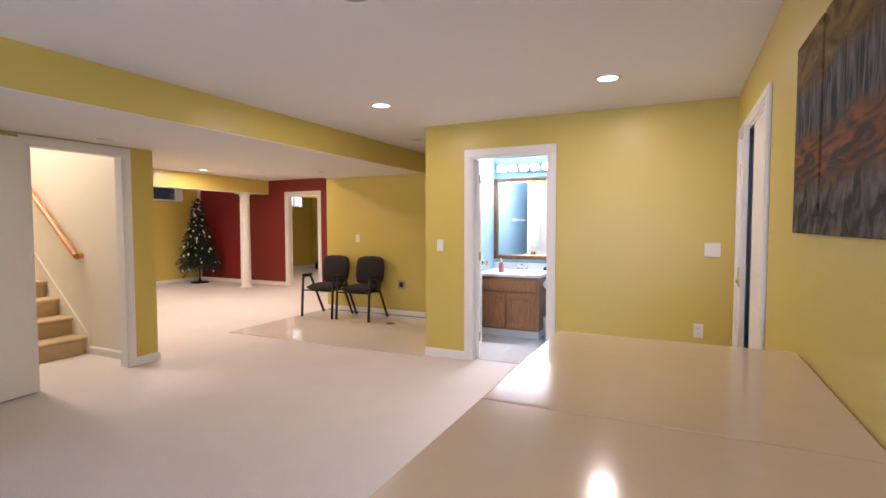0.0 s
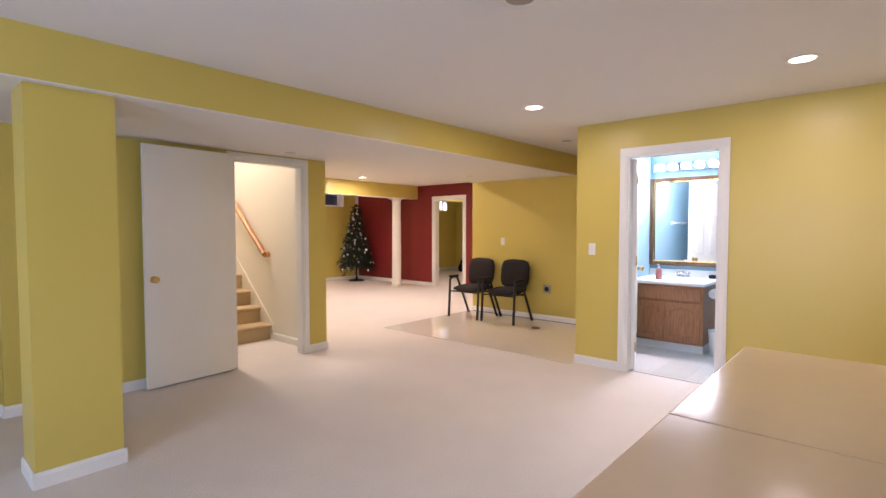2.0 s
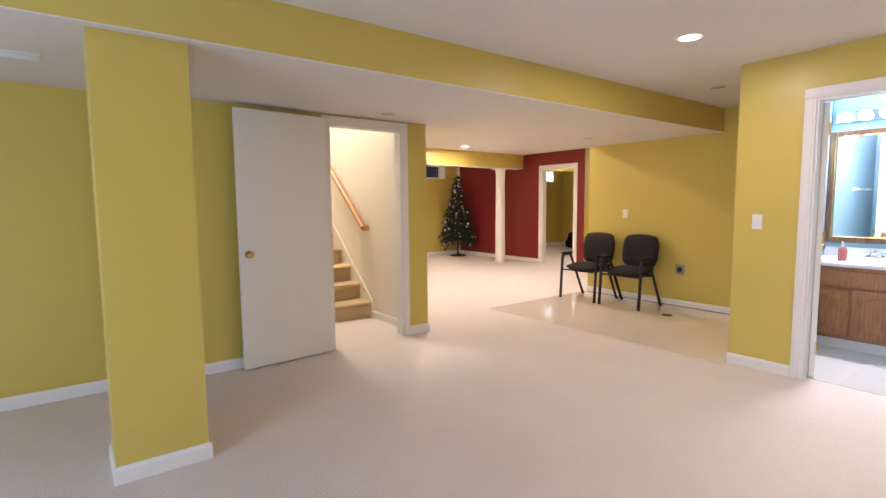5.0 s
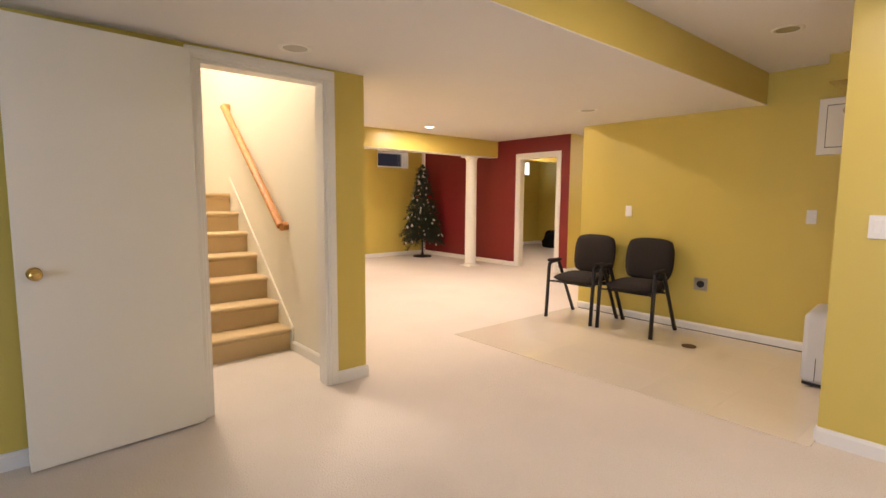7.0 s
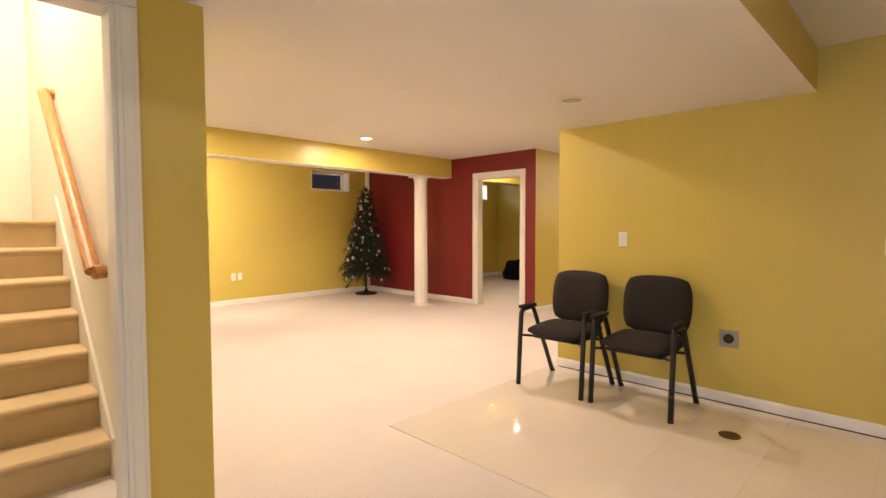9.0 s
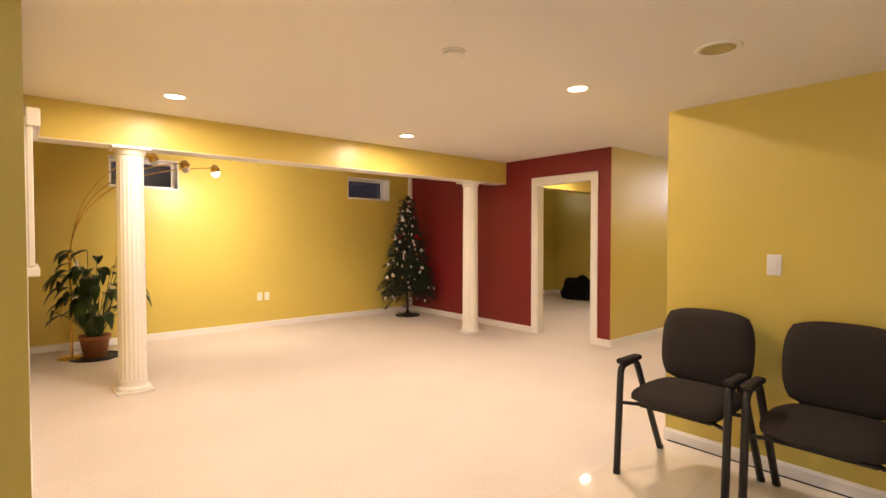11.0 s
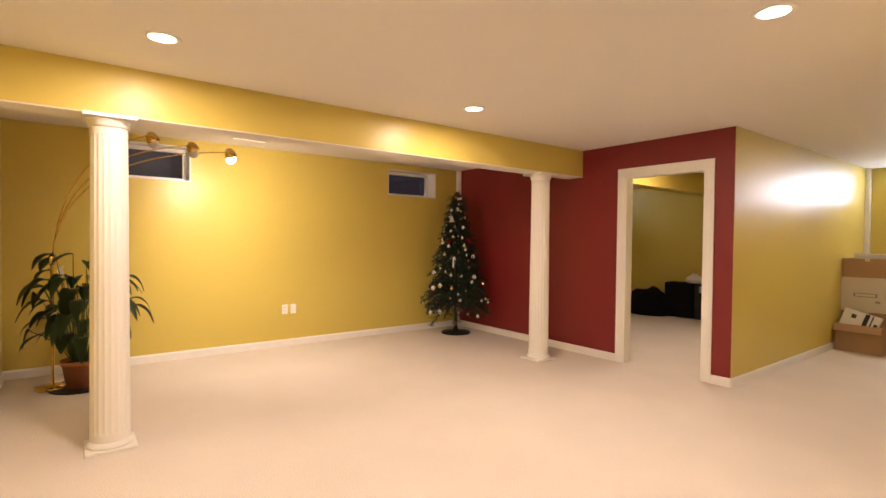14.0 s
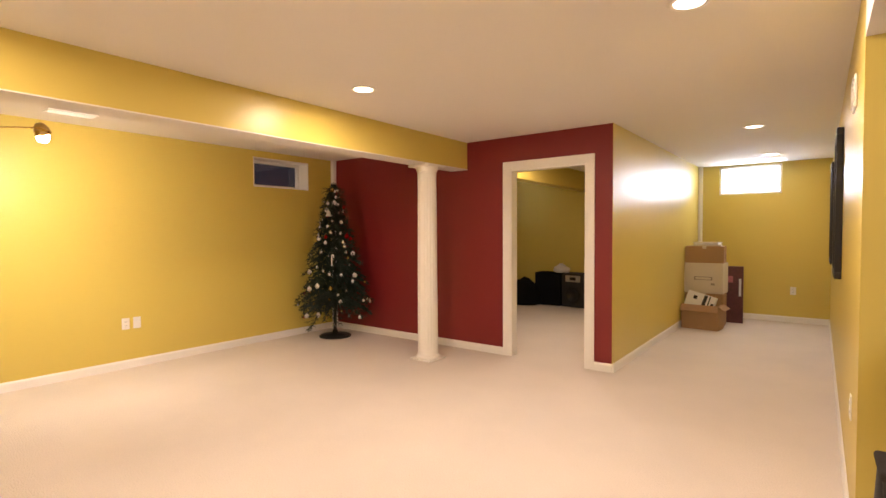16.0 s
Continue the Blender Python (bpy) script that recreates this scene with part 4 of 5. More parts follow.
# floor drain and dehumidifier
t = thing("floor_drain", "round rusty brass floor drain cover", "drain", (-2.90, 6.645, 0.006))
RUST = mat("rusty_drain", (0.16, 0.085, 0.035), 0.6, 0.6, vary=0.4, scale=40, bump=0.2)
part("ring", lathe([(0.045, 0.0), (0.060, 0.0), (0.060, 0.005), (0.045, 0.005)], 28), RUST, t)
part("grate", lathe([(0.044, 0.0), (0.044, 0.004), (0.01, 0.003)], 28), VOID, t, "dark grate")

t = thing("dehumidifier", "grey-white plastic dehumidifier standing in the nook", "dehumidifier", (-1.855, 6.47, 0.006))
bm = box(-0.150, 0.125, -0.17, 0.17, 0.025, 0.55, 0.045, seg=5)
for v in bm.verts:
    if v.co.z > 0.45 and v.co.y < 0.0:
        v.co.z -= 0.05 * (-v.co.y / 0.17) ** 2
part("body", bm, GREYPL, t, smooth=True)
part("base", box(-0.135, 0.11, -0.155, 0.155, 0.012, 0.03, 0.004), RUBBER, t, "black base")
for x in (-0.08, 0.09):
    for y in (-0.13, 0.13):
        bm = bmesh.new()
        bmesh.ops.create_uvsphere(bm, u_segments=12, v_segments=8, radius=0.012, matrix=pose(x, y, 0.012))
        part("castor", bm, RUBBER, t, smooth=True)
for k in range(12):
    part("vent_slat", box(-0.02, 0.115, -0.1735, -0.169, 0.27 + 0.014 * k, 0.276 + 0.014 * k), RUBBER, t)
part("tank_seam", box(-0.062, -0.058, -0.1715, -0.1695, 0.05, 0.21), RUBBER, t)
part("control_label", box(0.02, 0.10, -0.1755, -0.1695, 0.245, 0.262, 0.002), mat("yellow_label", (0.6, 0.55, 0.1), 0.5), t)


# ---- wall display case by the stairs ----
t = thing("wall_display_case", "white framed shallow case with a clear cover", "display case", (-6.02, SY, 1.16))
part("back", box(-0.19, 0.19, 0.0005, 0.010, 0, 0.70), WHITE, t)
for b_ in ((-0.19, -0.155, 0.03, 0.66), (0.155, 0.19, 0.03, 0.66)):
    part("frame_bar", box(b_[0], b_[1], 0.0102, 0.034, b_[2], b_[3], 0.006), WHITE, t)
part("bottom_ledge", box(-0.205, 0.205, 0.0005, 0.050, -0.012, 0.029, 0.006), WHITE, t)
part("head_box", box(-0.20, 0.20, 0.0102, 0.062, 0.661, 0.745, 0.008), WHITE, t)
part("hanging_loop", tube([(0.0, 0.006, 0.746), (0.012, 0.006, 0.775), (0.0, 0.006, 0.80), (-0.012, 0.006, 0.775), (0.0, 0.006, 0.746)], 0.003, 6), STEEL, t)
part("clear_cover", box(-0.155, 0.155, 0.024, 0.028, 0.03, 0.66), GLASS, t, "clear glossy cover").visible_shadow = False
t = thing("power_cord", "thin white power cord hanging down the wall", "cable", (0, 0, 0))
part("cord", tube([(-6.12 - 0.022 * k + 0.02 * math.sin(k * 1.3), SY + 0.006, 1.16 - 0.08 * k) for k in range(11)], 0.0035, 6), PLASTIC, t)


# ---- arc lamp ----
t = thing("arc_floor_lamp", "brass arc floor lamp with three heads, one lit", "floor lamp", (-9.66, 4.44, 0.0))
part("base", lathe([(0.0, 0.0), (0.13, 0.0), (0.13, 0.018), (0.02, 0.03), (0.0, 0.03)], 32), BRASS, t, smooth=True)
part("pole", tube([(0, 0, 0.02), (0, 0, 1.12)], 0.013, 10), BRASS, t)
part("collar", lathe([(0.022, 1.08), (0.024, 1.10), (0.024, 1.15), (0.016, 1.17)], 16), BRASS, t, smooth=True)
heads = ((0.72, 0.68, 2.155), (0.72, 0.985, 2.11), (0.72, 1.295, 2.09))
for k, (hx, hy, hz) in enumerate(heads):
    pts = []
    for i in range(25):
        u = i / 24
        a = Vector((0, 0, 1.15)).lerp(Vector((0.05 + 0.03 * k, 0.06, 1.90)), u)
        b = Vector((0.05 + 0.03 * k, 0.10, 2.20 + 0.01 * k)).lerp(Vector((hx, hy - 0.05, hz + 0.015)), u)
        pts.append(a.lerp(b, u))
    part("arm", tube(pts, 0.0055, 8), BRASS, t, smooth=True)
    bm = lathe([(0.020, 0.055), (0.034, 0.04), (0.046, 0.012), (0.050, -0.022), (0.047, -0.022), (0.040, 0.01), (0.02, 0.045)], 24)
    bmesh.ops.transform(bm, matrix=pose(hx, hy, hz, 25, 18), verts=bm.verts[:])
    h = part("lamp_head", bm, BRASS, t, "brass bell-shaped lamp head", True)
    bm = bmesh.new()
    bmesh.ops.create_uvsphere(bm, u_segments=16, v_segments=10, radius=0.040, matrix=pose(hx - 0.004, hy + 0.006, hz - 0.042))
    part("bulb", bm, BULB if k == 2 else GREYPL, h, "glowing bulb" if k == 2 else "", True)
pt = bpy.data.lights.new("arc_lamp_glow", "SPOT")
pt.energy, pt.color, pt.shadow_soft_size = SPOT_W, (1.0, 0.86, 0.64), 0.03
pt.spot_size, pt.spot_blend = radians(165), 1.0
new("arc_lamp_glow", pt).matrix_world = look((-9.66 + 0.70, 4.44 + 1.30, 2.0), (-10.2, 6.45, 0.95))


# ---- potted plant ----
def potted_plant(x, y):
    rnd = random.Random(5)
    t = thing("peace_lily", "large dark-leaved peace lily in a terracotta pot", "potted plant", (x, y, 0))
    part("pot_tray", lathe([(0.0, 0.0), (0.235, 0.0), (0.25, 0.02), (0.24, 0.02), (0.225, 0.008), (0.0, 0.008)], 36), RUBBER, t, "black plastic tray")
    part("pot", lathe([(0.0, 0.009), (0.105, 0.009), (0.138, 0.21), (0.148, 0.21), (0.150, 0.25), (0.138, 0.25), (0.130, 0.215), (0.0, 0.2)], 36), TERRA, t, smooth=True)
    part("soil", lathe([(0.0, 0.222), (0.131, 0.221), (0.131, 0.215)][::-1], 30), SOIL, t)
    for k in range(58):
        a = rnd.uniform(0, 6.283)
        reach = rnd.uniform(0.12, 0.36)
        top = rnd.uniform(0.45, 1.02) if k > 8 else rnd.uniform(0.95, 1.18)
        if k <= 8:
            reach = rnd.uniform(0.05, 0.26)
        d = Vector((math.cos(a), math.sin(a), 0))
        px, py = d.x * reach + x, d.y * reach + y
        reach *= 0.55 if px < WX + 0.2 or py < SY + 0.18 else 1.0
        root = Vector((d.x * 0.05, d.y * 0.05, 0.22))
        tip = Vector((d.x * reach, d.y * reach, top))
        stem = [root.lerp(root.lerp(tip, 0.5) + Vector((0, 0, 0.10)), u).lerp((root.lerp(tip, 0.5) + Vector((0, 0, 0.10))).lerp(tip, u), u) for u in (0, 0.25, 0.5, 0.75, 1)]
        part("stalk", tube(stem, 0.0045, 6, taper=0.7), LEAF, t)
        bm = bmesh.new()
        ln, wd = rnd.uniform(0.20, 0.33), rnd.uniform(0.045, 0.075)
        if k <= 8:
            ln *= 0.75
        side = Vector((-d.y, d.x, 0))
        rise = rnd.uniform(-0.1, 0.75)
        lim = min(1.0, (0.30 if (px < WX + 0.35 or py < SY + 0.3) else 1.0))
        prev = None
        for i in range(9):
            u = i / 8
            c = tip + d * ln * u * lim * (1 - 0.25 * u) + Vector((0, 0, ln * (rise * u - (0.55 + rise) * u * u)))
            w = wd * math.sin(math.pi * min(1, u * 0.93 + 0.05)) ** 0.75 * (1 - 0.25 * u)
            row = [bm.verts.new(c + side * w * s + Vector((0, 0, 0.35 * w * abs(s) + 0.004 * math.sin(9 * u + s)))) for s in (-1, -0.5, 0, 0.5, 1)]
            if prev:
                for j in range(4):
                    bm.faces.new((prev[j], prev[j + 1], row[j + 1], row[j]))
            prev = row
        bmesh.ops.solidify(bm, geom=bm.faces[:], thickness=0.0012)
        part("leaf", bm, LEAF, t, smooth=True)
    for a, reach, top in ((3.9, 0.16, 0.98), (0.6, 0.2, 0.72), (5.6, 0.24, 0.62)):
        d = Vector((math.cos(a), math.sin(a), 0))
        tip = d * reach + Vector((0, 0, top))
        part("flower_stalk", tube([Vector((0, 0, 0.22)), d * reach * 0.4 + Vector((0, 0, top * 0.7)), tip], 0.004, 6), LEAF, t)
        bm = bmesh.new()
        prev = None
        side = Vector((-d.y, d.x, 0))
        for i in range(7):
            u = i / 6
            c = tip + d * 0.03 * math.sin(3 * u) + Vector((0, 0, 0.09 * u))
            w = 0.033 * math.sin(math.pi * (0.08 + 0.9 * u)) ** 0.8
            row = [bm.verts.new(c + side * w * s + d * 0.02 * abs(s)) for s in (-1, 0, 1)]
            if prev:
                for j in range(2):
                    bm.faces.new((prev[j], prev[j + 1], row[j + 1], row[j]))
            prev = row
        bmesh.ops.solidify(bm, geom=bm.faces[:], thickness=0.0015)
        part("flower", bm, PETAL, t, "white spathe flower", True)


potted_plant(-9.56, 4.64)


# ---- christmas tree ----
def christmas_tree(x, y):
    rnd = random.Random(11)
    t = thing("christmas_tree", "dark green artificial christmas tree on a round base", "christmas tree", (x, y, 0))
    part("stand", lathe([(0.0, 0.0), (0.205, 0.0), (0.21, 0.012), (0.19, 0.026), (0.04, 0.04), (0.03, 0.09), (0.0, 0.09)], 40), BLACKM, t, "round black base", True)
    part("trunk", tube([(0, 0, 0.03), (0.004, 0, 1.0), (0, 0, 1.96)], 0.021, 10, taper=0.25), BARK, t)
    v, f = [], []
    spots = []

    def needle(p, d, ln, wd):
        s = d.cross(Vector((rnd.gauss(0, 1), rnd.gauss(0, 1), rnd.gauss(0, 1)))).normalized() * wd
        i = len(v)
        v.extend([p - s, p + s, p + d * ln])
        f.append((i, i + 1, i + 2))
    n = 300
    for k in range(n):
        h = 0.40 + 1.55 * (k / n) ** 1.12
        prof = 0.57 * (1 - (h - 0.34) / 1.70) ** 0.86
        ln = max(0.05, prof * rnd.uniform(0.72, 1.06))
        a = k * 2.39996 + rnd.uniform(-0.25, 0.25)
        d0 = Vector((math.cos(a), math.sin(a), 0))
        lx, ly = x + d0.x * ln, y + d0.y * ln
        if lx < WX + 0.05:
            ln *= max(0.3, (x - WX - 0.05) / abs(d0.x * ln))
        if ly > RY - 0.05:
            ln *= max(0.3, (RY - 0.05 - y) / abs(d0.y * ln))
        base = Vector((0, 0, h + 0.03))
        lift = rnd.uniform(-0.04, 0.16)
        steps = max(4, int(ln / 0.028))
        for i in range(steps + 1):
            u = i / steps
            p = base + d0 * ln * u + Vector((0, 0, ln * (lift * u - 0.42 * u * u)))
            fwd = (d0 + Vector((0, 0, lift - 0.84 * u))).normalized()
            if u > 0.12:
                for q in range(11):
                    d = (fwd * 0.75 + Vector((rnd.gauss(0, 0.62), rnd.gauss(0, 0.62), rnd.gauss(0, 0.55)))).normalized()
                    needle(p, d, rnd.uniform(0.035, 0.070), 0.0046)
            if 0.35 < u < 0.9 and i % 3 == 0:
                sd = Vector((-d0.y, d0.x, 0)) * rnd.choice((-1, 1))
                for r in range(4):
                    pp = p + (sd * 0.8 + fwd * 0.5) * 0.028 * (r + 1)
                    for q in range(6):
                        d = (sd * 0.5 + fwd * 0.5 + Vector((rnd.gauss(0, 0.6), rnd.gauss(0, 0.6), rnd.gauss(0, 0.5)))).normalized()
                        needle(pp, d, rnd.uniform(0.03, 0.055), 0.0033)
        spots.append((base + d0 * ln * 0.93 + Vector((0, 0, ln * (lift * 0.93 - 0.42 * 0.86))), d0, h))
    for q in range(220):
        needle(Vector((rnd.gauss(0, 0.012), rnd.gauss(0, 0.012), rnd.uniform(1.78, 1.99))), Vector((rnd.gauss(0, 0.5), rnd.gauss(0, 0.5), 0.8)).normalized(), 0.06, 0.0035)
    me = bpy.data.meshes.new("crown")
    me.from_pydata([tuple(p) for p in v], [], f)
    me.materials.append(NEEDLE)
    crown = new("crown", me)
    crown.parent = t
    cols = (mat("silver_bauble", (0.72, 0.72, 0.74), 0.16, 1.0, vary=0.03, bump=0), mat("gold_bauble", (0.66, 0.47, 0.16), 0.2, 1.0, vary=0.05, bump=0),
            mat("red_bauble", (0.42, 0.015, 0.02), 0.2, vary=0.05, bump=0), mat("pearl_bauble", (0.75, 0.70, 0.66), 0.3, vary=0.03, bump=0))
    names = ("silver", "gold", "red", "pearl white")
    meshes = {}
    count = 0
    for p, d0, h in spots:
        if d0.y > 0.55 or d0.x < -0.65 or rnd.random() > 0.50 or count > 74:
            continue
        c = rnd.choice((0, 0, 1, 2, 3, 3))
        r = rnd.choice((0.017, 0.022, 0.029))
        if (c, r) not in meshes:
            bm = bmesh.new()
            bmesh.ops.create_uvsphere(bm, u_segments=14, v_segments=9, radius=r)
            lathe([(r * 0.28, r * 0.9), (r * 0.28, r * 1.2), (r * 0.1, r * 1.35)], 8, bm=bm)
            me = bpy.data.meshes.new("bauble")
            bm.to_mesh(me)
            bm.free()
            me.materials.append(cols[c])
            for q in me.polygons:
                q.use_smooth = True
            meshes[c, r] = me
        o = new("bauble", meshes[c, r])
        o.location = Vector((x, y, 0)) + p + d0 * 0.012 + Vector((0, 0, -r * 1.1))
        tagged(o, f"small shiny {names[c]} bauble hanging on the christmas tree", "bauble", "christmas baubles")
        count += 1
    bm = lathe([(0.004, 0.075), (0.02, 0.06), (0.027, 0.02), (0.044, 0.0), (0.04, 0.0), (0.02, 0.03)], 20)
    o = link("bell_ornament", bm, cols[3], smooth=True)
    o.location = (x + 0.10, y - 0.17, 1.58)
    tagged(o, "white bell ornament hanging on the christmas tree", "ornament")
    t2 = thing("candy_cane", "red and white candy cane hanging on the tree", "ornament", (x + 0.28, y - 0.28, 1.03))
    part("cane", tube(bend([(0, 0, -0.07), (0, 0, 0.05), (0.02, 0, 0.07), (0.04, 0, 0.05), (0.04, 0, 0.03)]), 0.007, 8), cols[3], t2)


christmas_tree(-9.69, 8.98)
t = thing("wall_pipe", "white boxed pipe in the corner by the window", "pipe", (0, 0, 0), kind="structure")
part("pipe", box(WX + 0.001, WX + 0.06, RY - 0.06, RY - 0.001, 0.09, H - 0.001, 0.006), WHITE, t)
t = thing("wall_pipe", "white boxed pipe in the corridor corner", "pipe", (0, 0, 0), kind="structure")
part("pipe", box(RX + 0.001, RX + 0.055, NY - 0.075, NY - 0.001, 0.09, H - 0.001, 0.006), WHITE, t)


# ---- boxes in the corridor ----
def carton(name, w, d, h, material, at, turn, label, flaps=False, group="stacked boxes"):
    t = thing(name, label, "box", at, turn, group)
    if flaps:
        bm = box(-w / 2, w / 2, -d / 2, d / 2, 0, 0.006)
        for b_ in ((-w / 2, w / 2, -d / 2, -d / 2 + 0.006), (-w / 2, w / 2, d / 2 - 0.006, d / 2), (-w / 2, -w / 2 + 0.006, -d / 2 + 0.006, d / 2 - 0.006), (w / 2 - 0.006, w / 2, -d / 2 + 0.006, d / 2 - 0.006)):
            box(*b_, 0.006, h, 0.0015, bm)
        part("body", bm, material, t)
        bm = box(-w / 2, w / 2, -0.10, 0, -0.002, 0.002)
        bmesh.ops.transform(bm, matrix=pose(0, -d / 2, h, 60), verts=bm.verts[:])
        part("flap", bm, material, t)
        bm = box(0, 0.10, -d / 2, d / 2, -0.002, 0.002)
        bmesh.ops.transform(bm, matrix=pose(w / 2, 0, h, 0, 35), verts=bm.verts[:])
        part("flap", bm, material, t)
    else:
        part("body", box(-w / 2, w / 2, -d / 2, d / 2, 0, h, 0.005), material, t)
        part("tape", box(-0.025, 0.025, -d / 2 - 0.0008, d / 2 + 0.0008, h * 0.86, h + 0.0008), PALECARD, t, "packing tape")
    return t


bx, by = -5.92, 12.78
carton("cardboard_box", 0.50, 0.38, 0.47, CARD, (bx, by, 0.0), 2, "plain brown cardboard box at the bottom of the stack")
t = carton("cardboard_box", 0.51, 0.38, 0.435, PALECARD, (bx, by, 0.4715), -2, "pale printed cardboard box in the stack")
part("print_band", box(-0.12, 0.12, -0.1912, -0.1903, 0.19, 0.24, 0.0), INK, t)
part("print_band", box(-0.10, 0.10, -0.1917, -0.1913, 0.20, 0.23), PALECARD, t)
part("print_mark", box(0.10, 0.15, -0.1912, -0.1903, 0.12, 0.15), INK, t)
carton("cardboard_box", 0.50, 0.37, 0.24, CARD, (bx - 0.005, by, 0.9075), 3, "plain brown cardboard box on top of the stack")
for k, (w, h) in enumerate(((0.36, 0.022), (0.31, 0.018), (0.33, 0.014))):
    carton("flat_box", w, 0.26, h, PALECARD if k != 1 else GREYPL, (bx + 0.02, by, 1.1485 + (0, 0.0235, 0.043)[k]), 4 - 5 * k, "flat pale package lying on the stack")
carton("open_carton", 0.47, 0.30, 0.34, CARD, (-5.90, 12.41, 0.0), -6, "open brown cardboard box with folded flaps", True)
bpy.data.objects["open_carton"]["group"] = "stacked boxes"
t = thing("white_product_box", "white printed box leaning in the open carton", "box", (-5.96, 12.39, 0.25), 0)
bm = box(-0.19, 0.19, -0.03, 0.03, 0, 0.24, 0.003)
R_ = pose(0, 0, 0, -16, 14, -6)
bmesh.ops.transform(bm, matrix=R_, verts=bm.verts[:])
part("body", bm, PLASTIC, t)
for b_, m_ in (((0.03, 0.075, 0.03, 0.23), RUBBER), ((0.10, 0.115, 0.03, 0.23), LEAF), ((-0.10, -0.05, 0.14, 0.19), RUBBER), ((0.14, 0.175, 0.08, 0.14), RUBBER)):
    bm = box(b_[0], b_[1], -0.0312, -0.0302, b_[2], b_[3])
    bmesh.ops.transform(bm, matrix=R_, verts=bm.verts[:])
    part("printed_bar", bm, m_, t)
t = thing("dark_game_box", "tall dark red and black printed box leaning by the stack", "box", (-5.595, 13.15, 0), 4)
part("body", box(-0.11, 0.11, -0.05, 0.05, 0, 0.84, 0.003), DARKBOX, t)
part("print_band", box(0.055, 0.085, -0.0515, -0.0505, 0.40, 0.66), GREYPL, t)
part("print_band", box(-0.085, -0.02, -0.0515, -0.0505, 0.60, 0.70), mat("pink_print", (0.4, 0.12, 0.14), 0.5, vary=0.5, scale=30), t)

# pictures and grille on the corridor's east wall
for y0, y1, z0, z1 in ((9.37, 10.0, 1.0, 2.13), (11.4, 12.1, 1.0, 2.10)):
    t = thing("framed_picture", "dark wooden framed picture on the corridor wall", "picture", (CX, (y0 + y1) / 2, 0), group="corridor pictures")
    d = (y1 - y0) / 2
    for b_ in ((-d, d, z0, z0 + 0.05), (-d, d, z1 - 0.05, z1), (-d, -d + 0.05, z0 + 0.05, z1 - 0.05), (d - 0.05, d, z0 + 0.05, z1 - 0.05)):
        part("frame_bar", box(-0.045, -0.0005, *b_, 0.006), BLACKM, t)
    part("print", box(-0.016, -0.012, -d + 0.049, d - 0.049, z0 + 0.049, z1 - 0.049), GREYPL, t)
t = thing("wall_grille", "small white louvred air grille high on the wall", "vent", (CX, 7.87, 2.04))
part("frame", box(-0.012, -0.0005, -0.10, 0.10, -0.08, 0.08, 0.004), WHITE, t)
for k in range(7):
    part("slat", box(-0.018, -0.0125, -0.085, 0.085, -0.066 + 0.02 * k, -0.058 + 0.02 * k), WHITE, t)

# ---- red room ----
t = thing("loudspeaker", "black loudspeaker cabinet with a round woofer", "loudspeaker", (-8.11, 13.34, 0), -8, "loudspeakers")
part("cabinet", box(-0.235, 0.235, -0.17, 0.17, 0, 0.61, 0.010), RUBBER, t)
part("woofer", lathe([(0.155, 0.171), (0.155, 0.180), (0.135, 0.178), (0.05, 0.15), (0.0, 0.16)], 36, at=(0, 0, 0.22), axis="y"), BLACKM, t, "round black woofer", True)
part("horn", box(-0.15, 0.15, -0.178, -0.1705, 0.46, 0.575, 0.004), STEEL, t, "grey horn panel")
part("horn_throat", box(-0.06, 0.06, -0.1805, -0.1785, 0.49, 0.545, 0.0), VOID, t)
t = thing("loudspeaker", "black loudspeaker cabinet draped in black cloth", "loudspeaker", (-8.64, 13.34, 0), 4, "loudspeakers")
part("cabinet", box(-0.25, 0.25, -0.18, 0.18, 0, 0.61, 0.02, seg=3), BLACKCLOTH, t)
t = thing("cloth_heap", "heap of black cloth on the carpet", "cloth", (-9.16, 13.12, 0))
bm = bmesh.new()
bmesh.ops.create_uvsphere(bm, u_segments=28, v_segments=16, radius=1)
for v in bm.verts:
    k = 1 + 0.22 * noise.noise(v.co * 2.3 + Vector((3, 1, 7)))
    v.co = Vector((v.co.x * 0.40 * k, v.co.y * 0.28 * k, max(0.0, 0.05 + v.co.z * 0.44 * k)))
part("cloth", bm, BLACKCLOTH, t, smooth=True)
t = thing("plastic_bag", "knotted white plastic bag on the loudspeaker", "bag", (-8.42, 13.32, 0.612))
bm = bmesh.new()
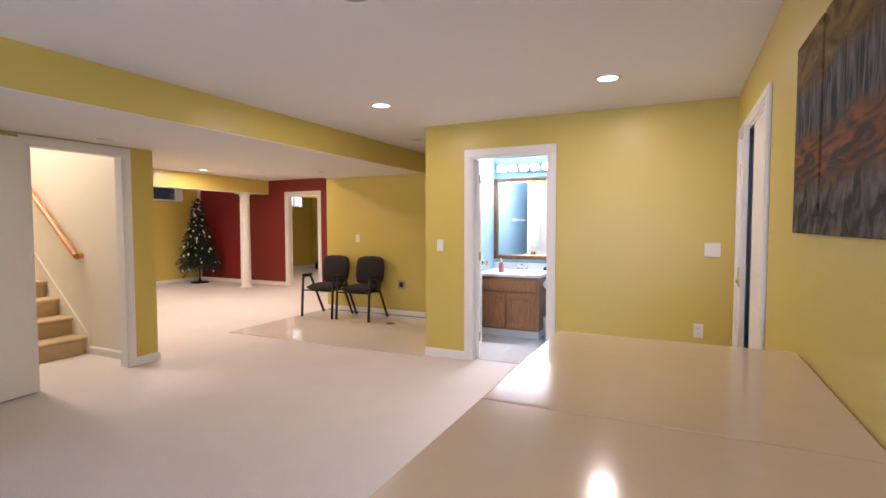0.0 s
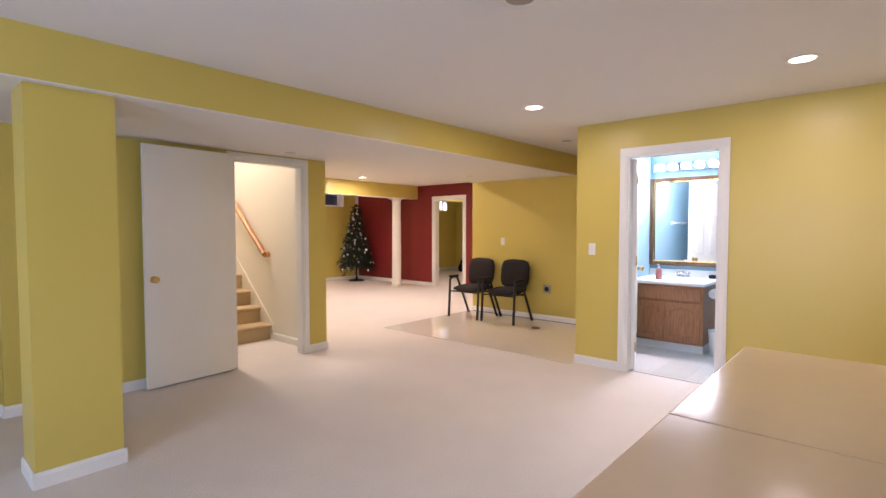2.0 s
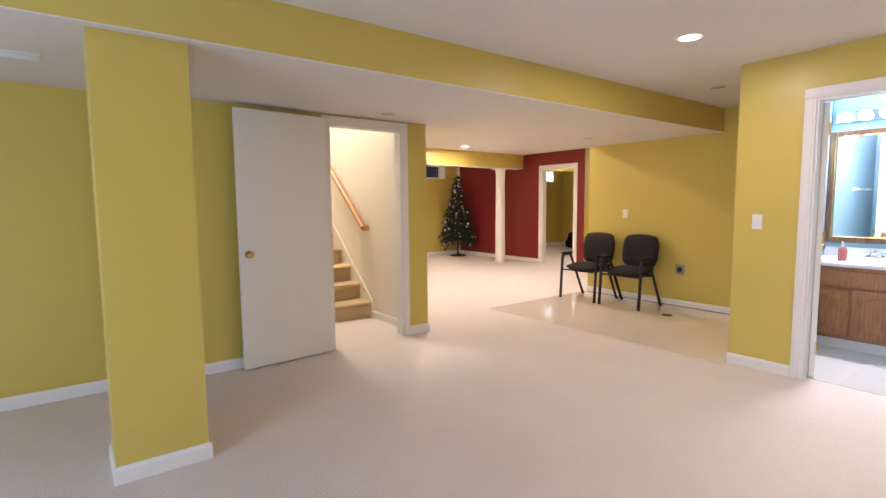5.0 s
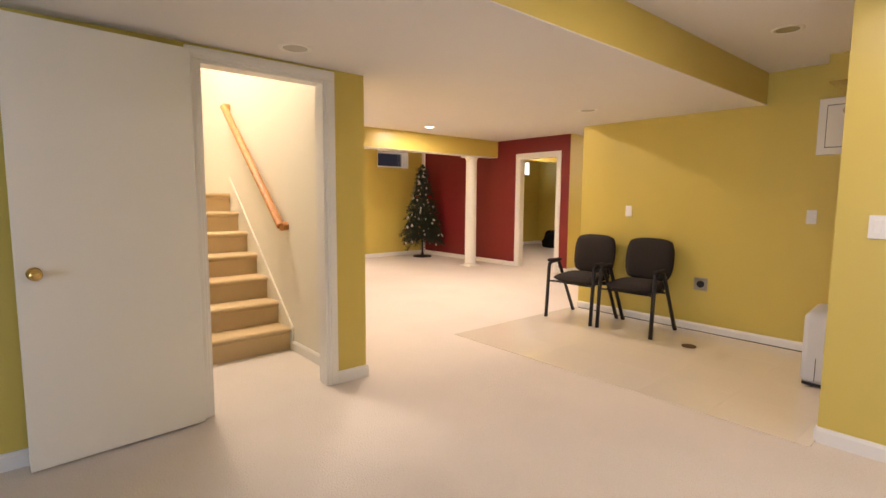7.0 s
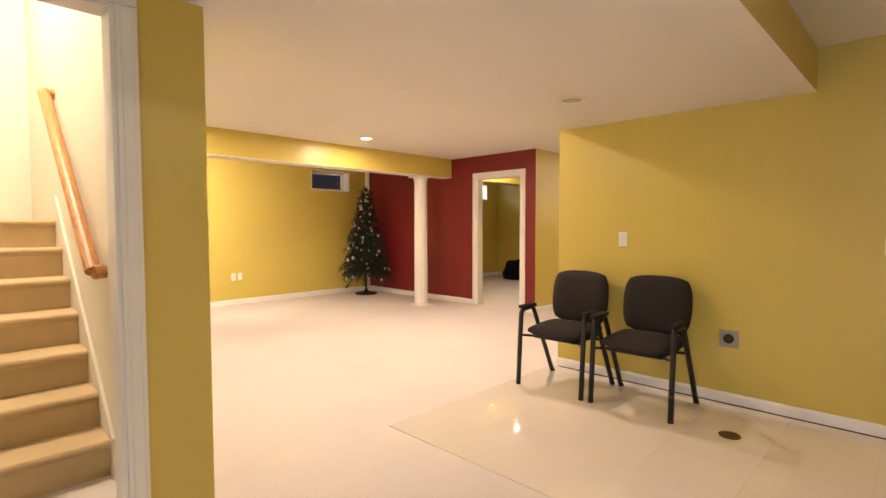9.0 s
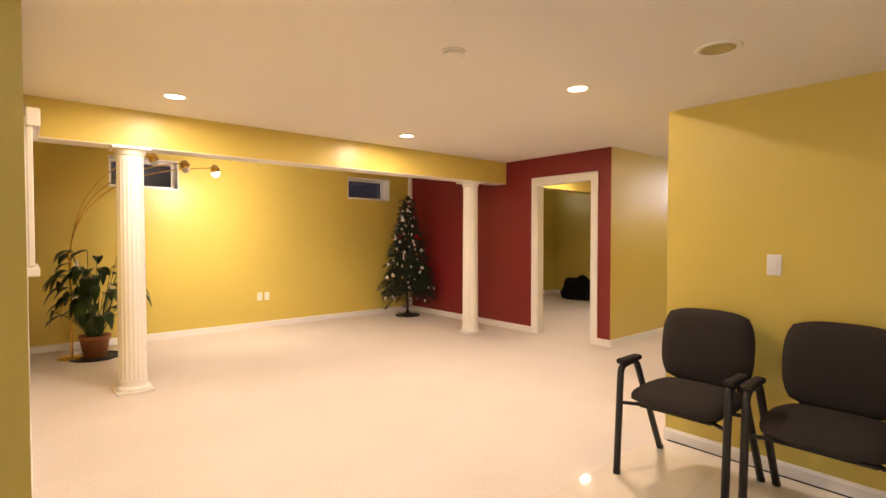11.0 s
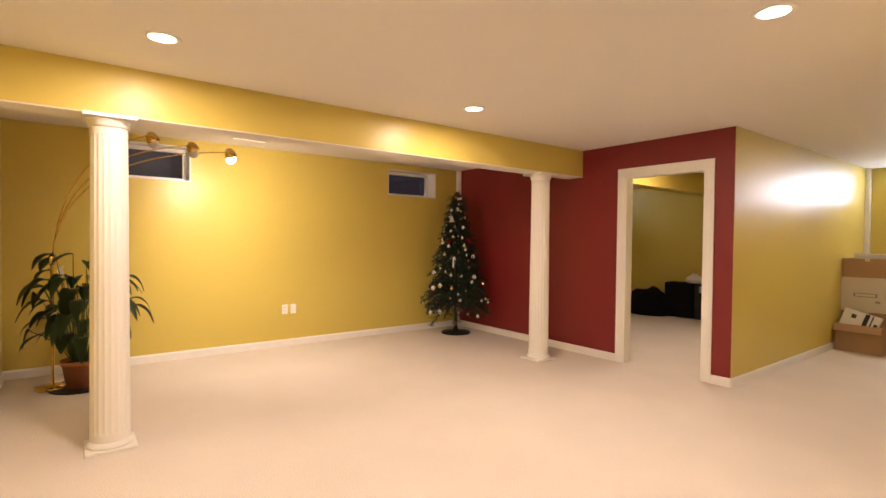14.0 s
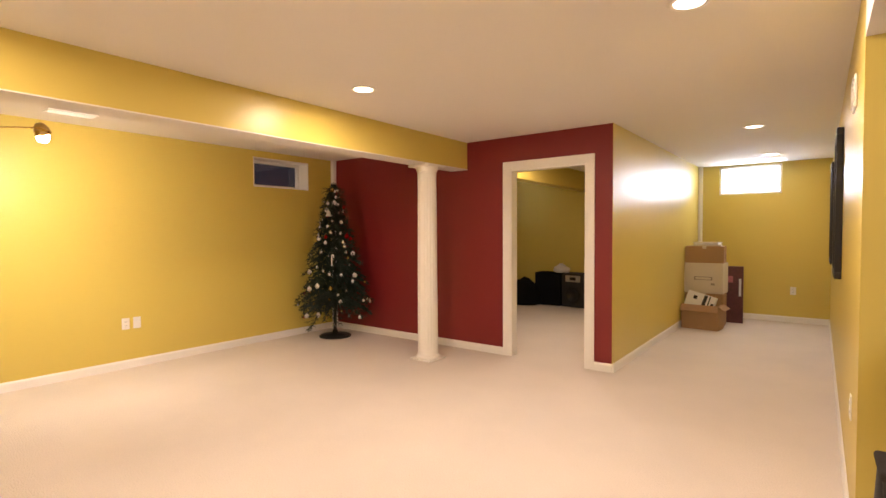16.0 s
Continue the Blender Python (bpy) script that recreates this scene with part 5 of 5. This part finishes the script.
bmesh.ops.create_uvsphere(bm, u_segments=28, v_segments=18, radius=1)
for v in bm.verts:
    k = 1 + 0.25 * noise.noise(v.co * 2.8) + 0.1 * noise.noise(v.co * 8)
    pinch = 1 - 0.75 * max(0, v.co.z) ** 2
    v.co = Vector((v.co.x * 0.15 * k * pinch, v.co.y * 0.12 * k * pinch, max(0.0, 0.06 + v.co.z * 0.10 * k)))
part("bag", bm, BAG, t, smooth=True)
for s in (-1, 1):
    part("tied_ear", tube([(0, 0, 0.13), (0.03 * s, 0, 0.17), (0.055 * s, 0.01, 0.185)], 0.014, 8, taper=0.5, flat=0.4), BAG, t, smooth=True)
t = thing("storage_jar", "small greenish glass storage jar on the carpet", "jar", (-7.72, 13.42, 0))
part("jar", lathe([(0.0, 0.0), (0.085, 0.0), (0.09, 0.02), (0.09, 0.16), (0.07, 0.18)], 24), mat("greenish_plastic", (0.30, 0.33, 0.20), 0.25), t, smooth=True)
part("lid", lathe([(0.075, 0.18), (0.078, 0.205), (0.0, 0.21)], 24), RUBBER, t)


# ---- glossy floor tiles laid in the nook and the bathroom ----
def tiles(parent_name, label, material, x0, x1, y0, y1, size, z):
    t = thing(parent_name, label, "floor", kind="structure")
    cache = {}
    y = y0
    while y < y1 - 0.01:
        h = min(size, y1 - y)
        x = x0
        while x < x1 - 0.01:
            w = min(size, x1 - x)
            key = (round(w, 3), round(h, 3))
            if key not in cache:
                bm = box(0.0002, w - 0.0002, 0.0002, h - 0.0002, 0, z, 0.0004, seg=1)
                me = bpy.data.meshes.new("tile")
                bm.to_mesh(me)
                bm.free()
                me.materials.append(material)
                cache[key] = me
            o = new("tile", cache[key])
            o.location = (x, y, 0.0004)
            o.parent = t
            x += w
        y += h


tiles("floor_tiles_nook", "glossy cream vinyl floor tiles in the nook", VINYL, -4.51, -1.702, 5.30, W2 - 0.016, 0.457, 0.005)
tiles("floor_tiles_bathroom", "pale glossy bathroom floor tiles", BATHT, -1.583, 0.548, BY + 0.06, W2 - 0.017, 0.305, 0.004)
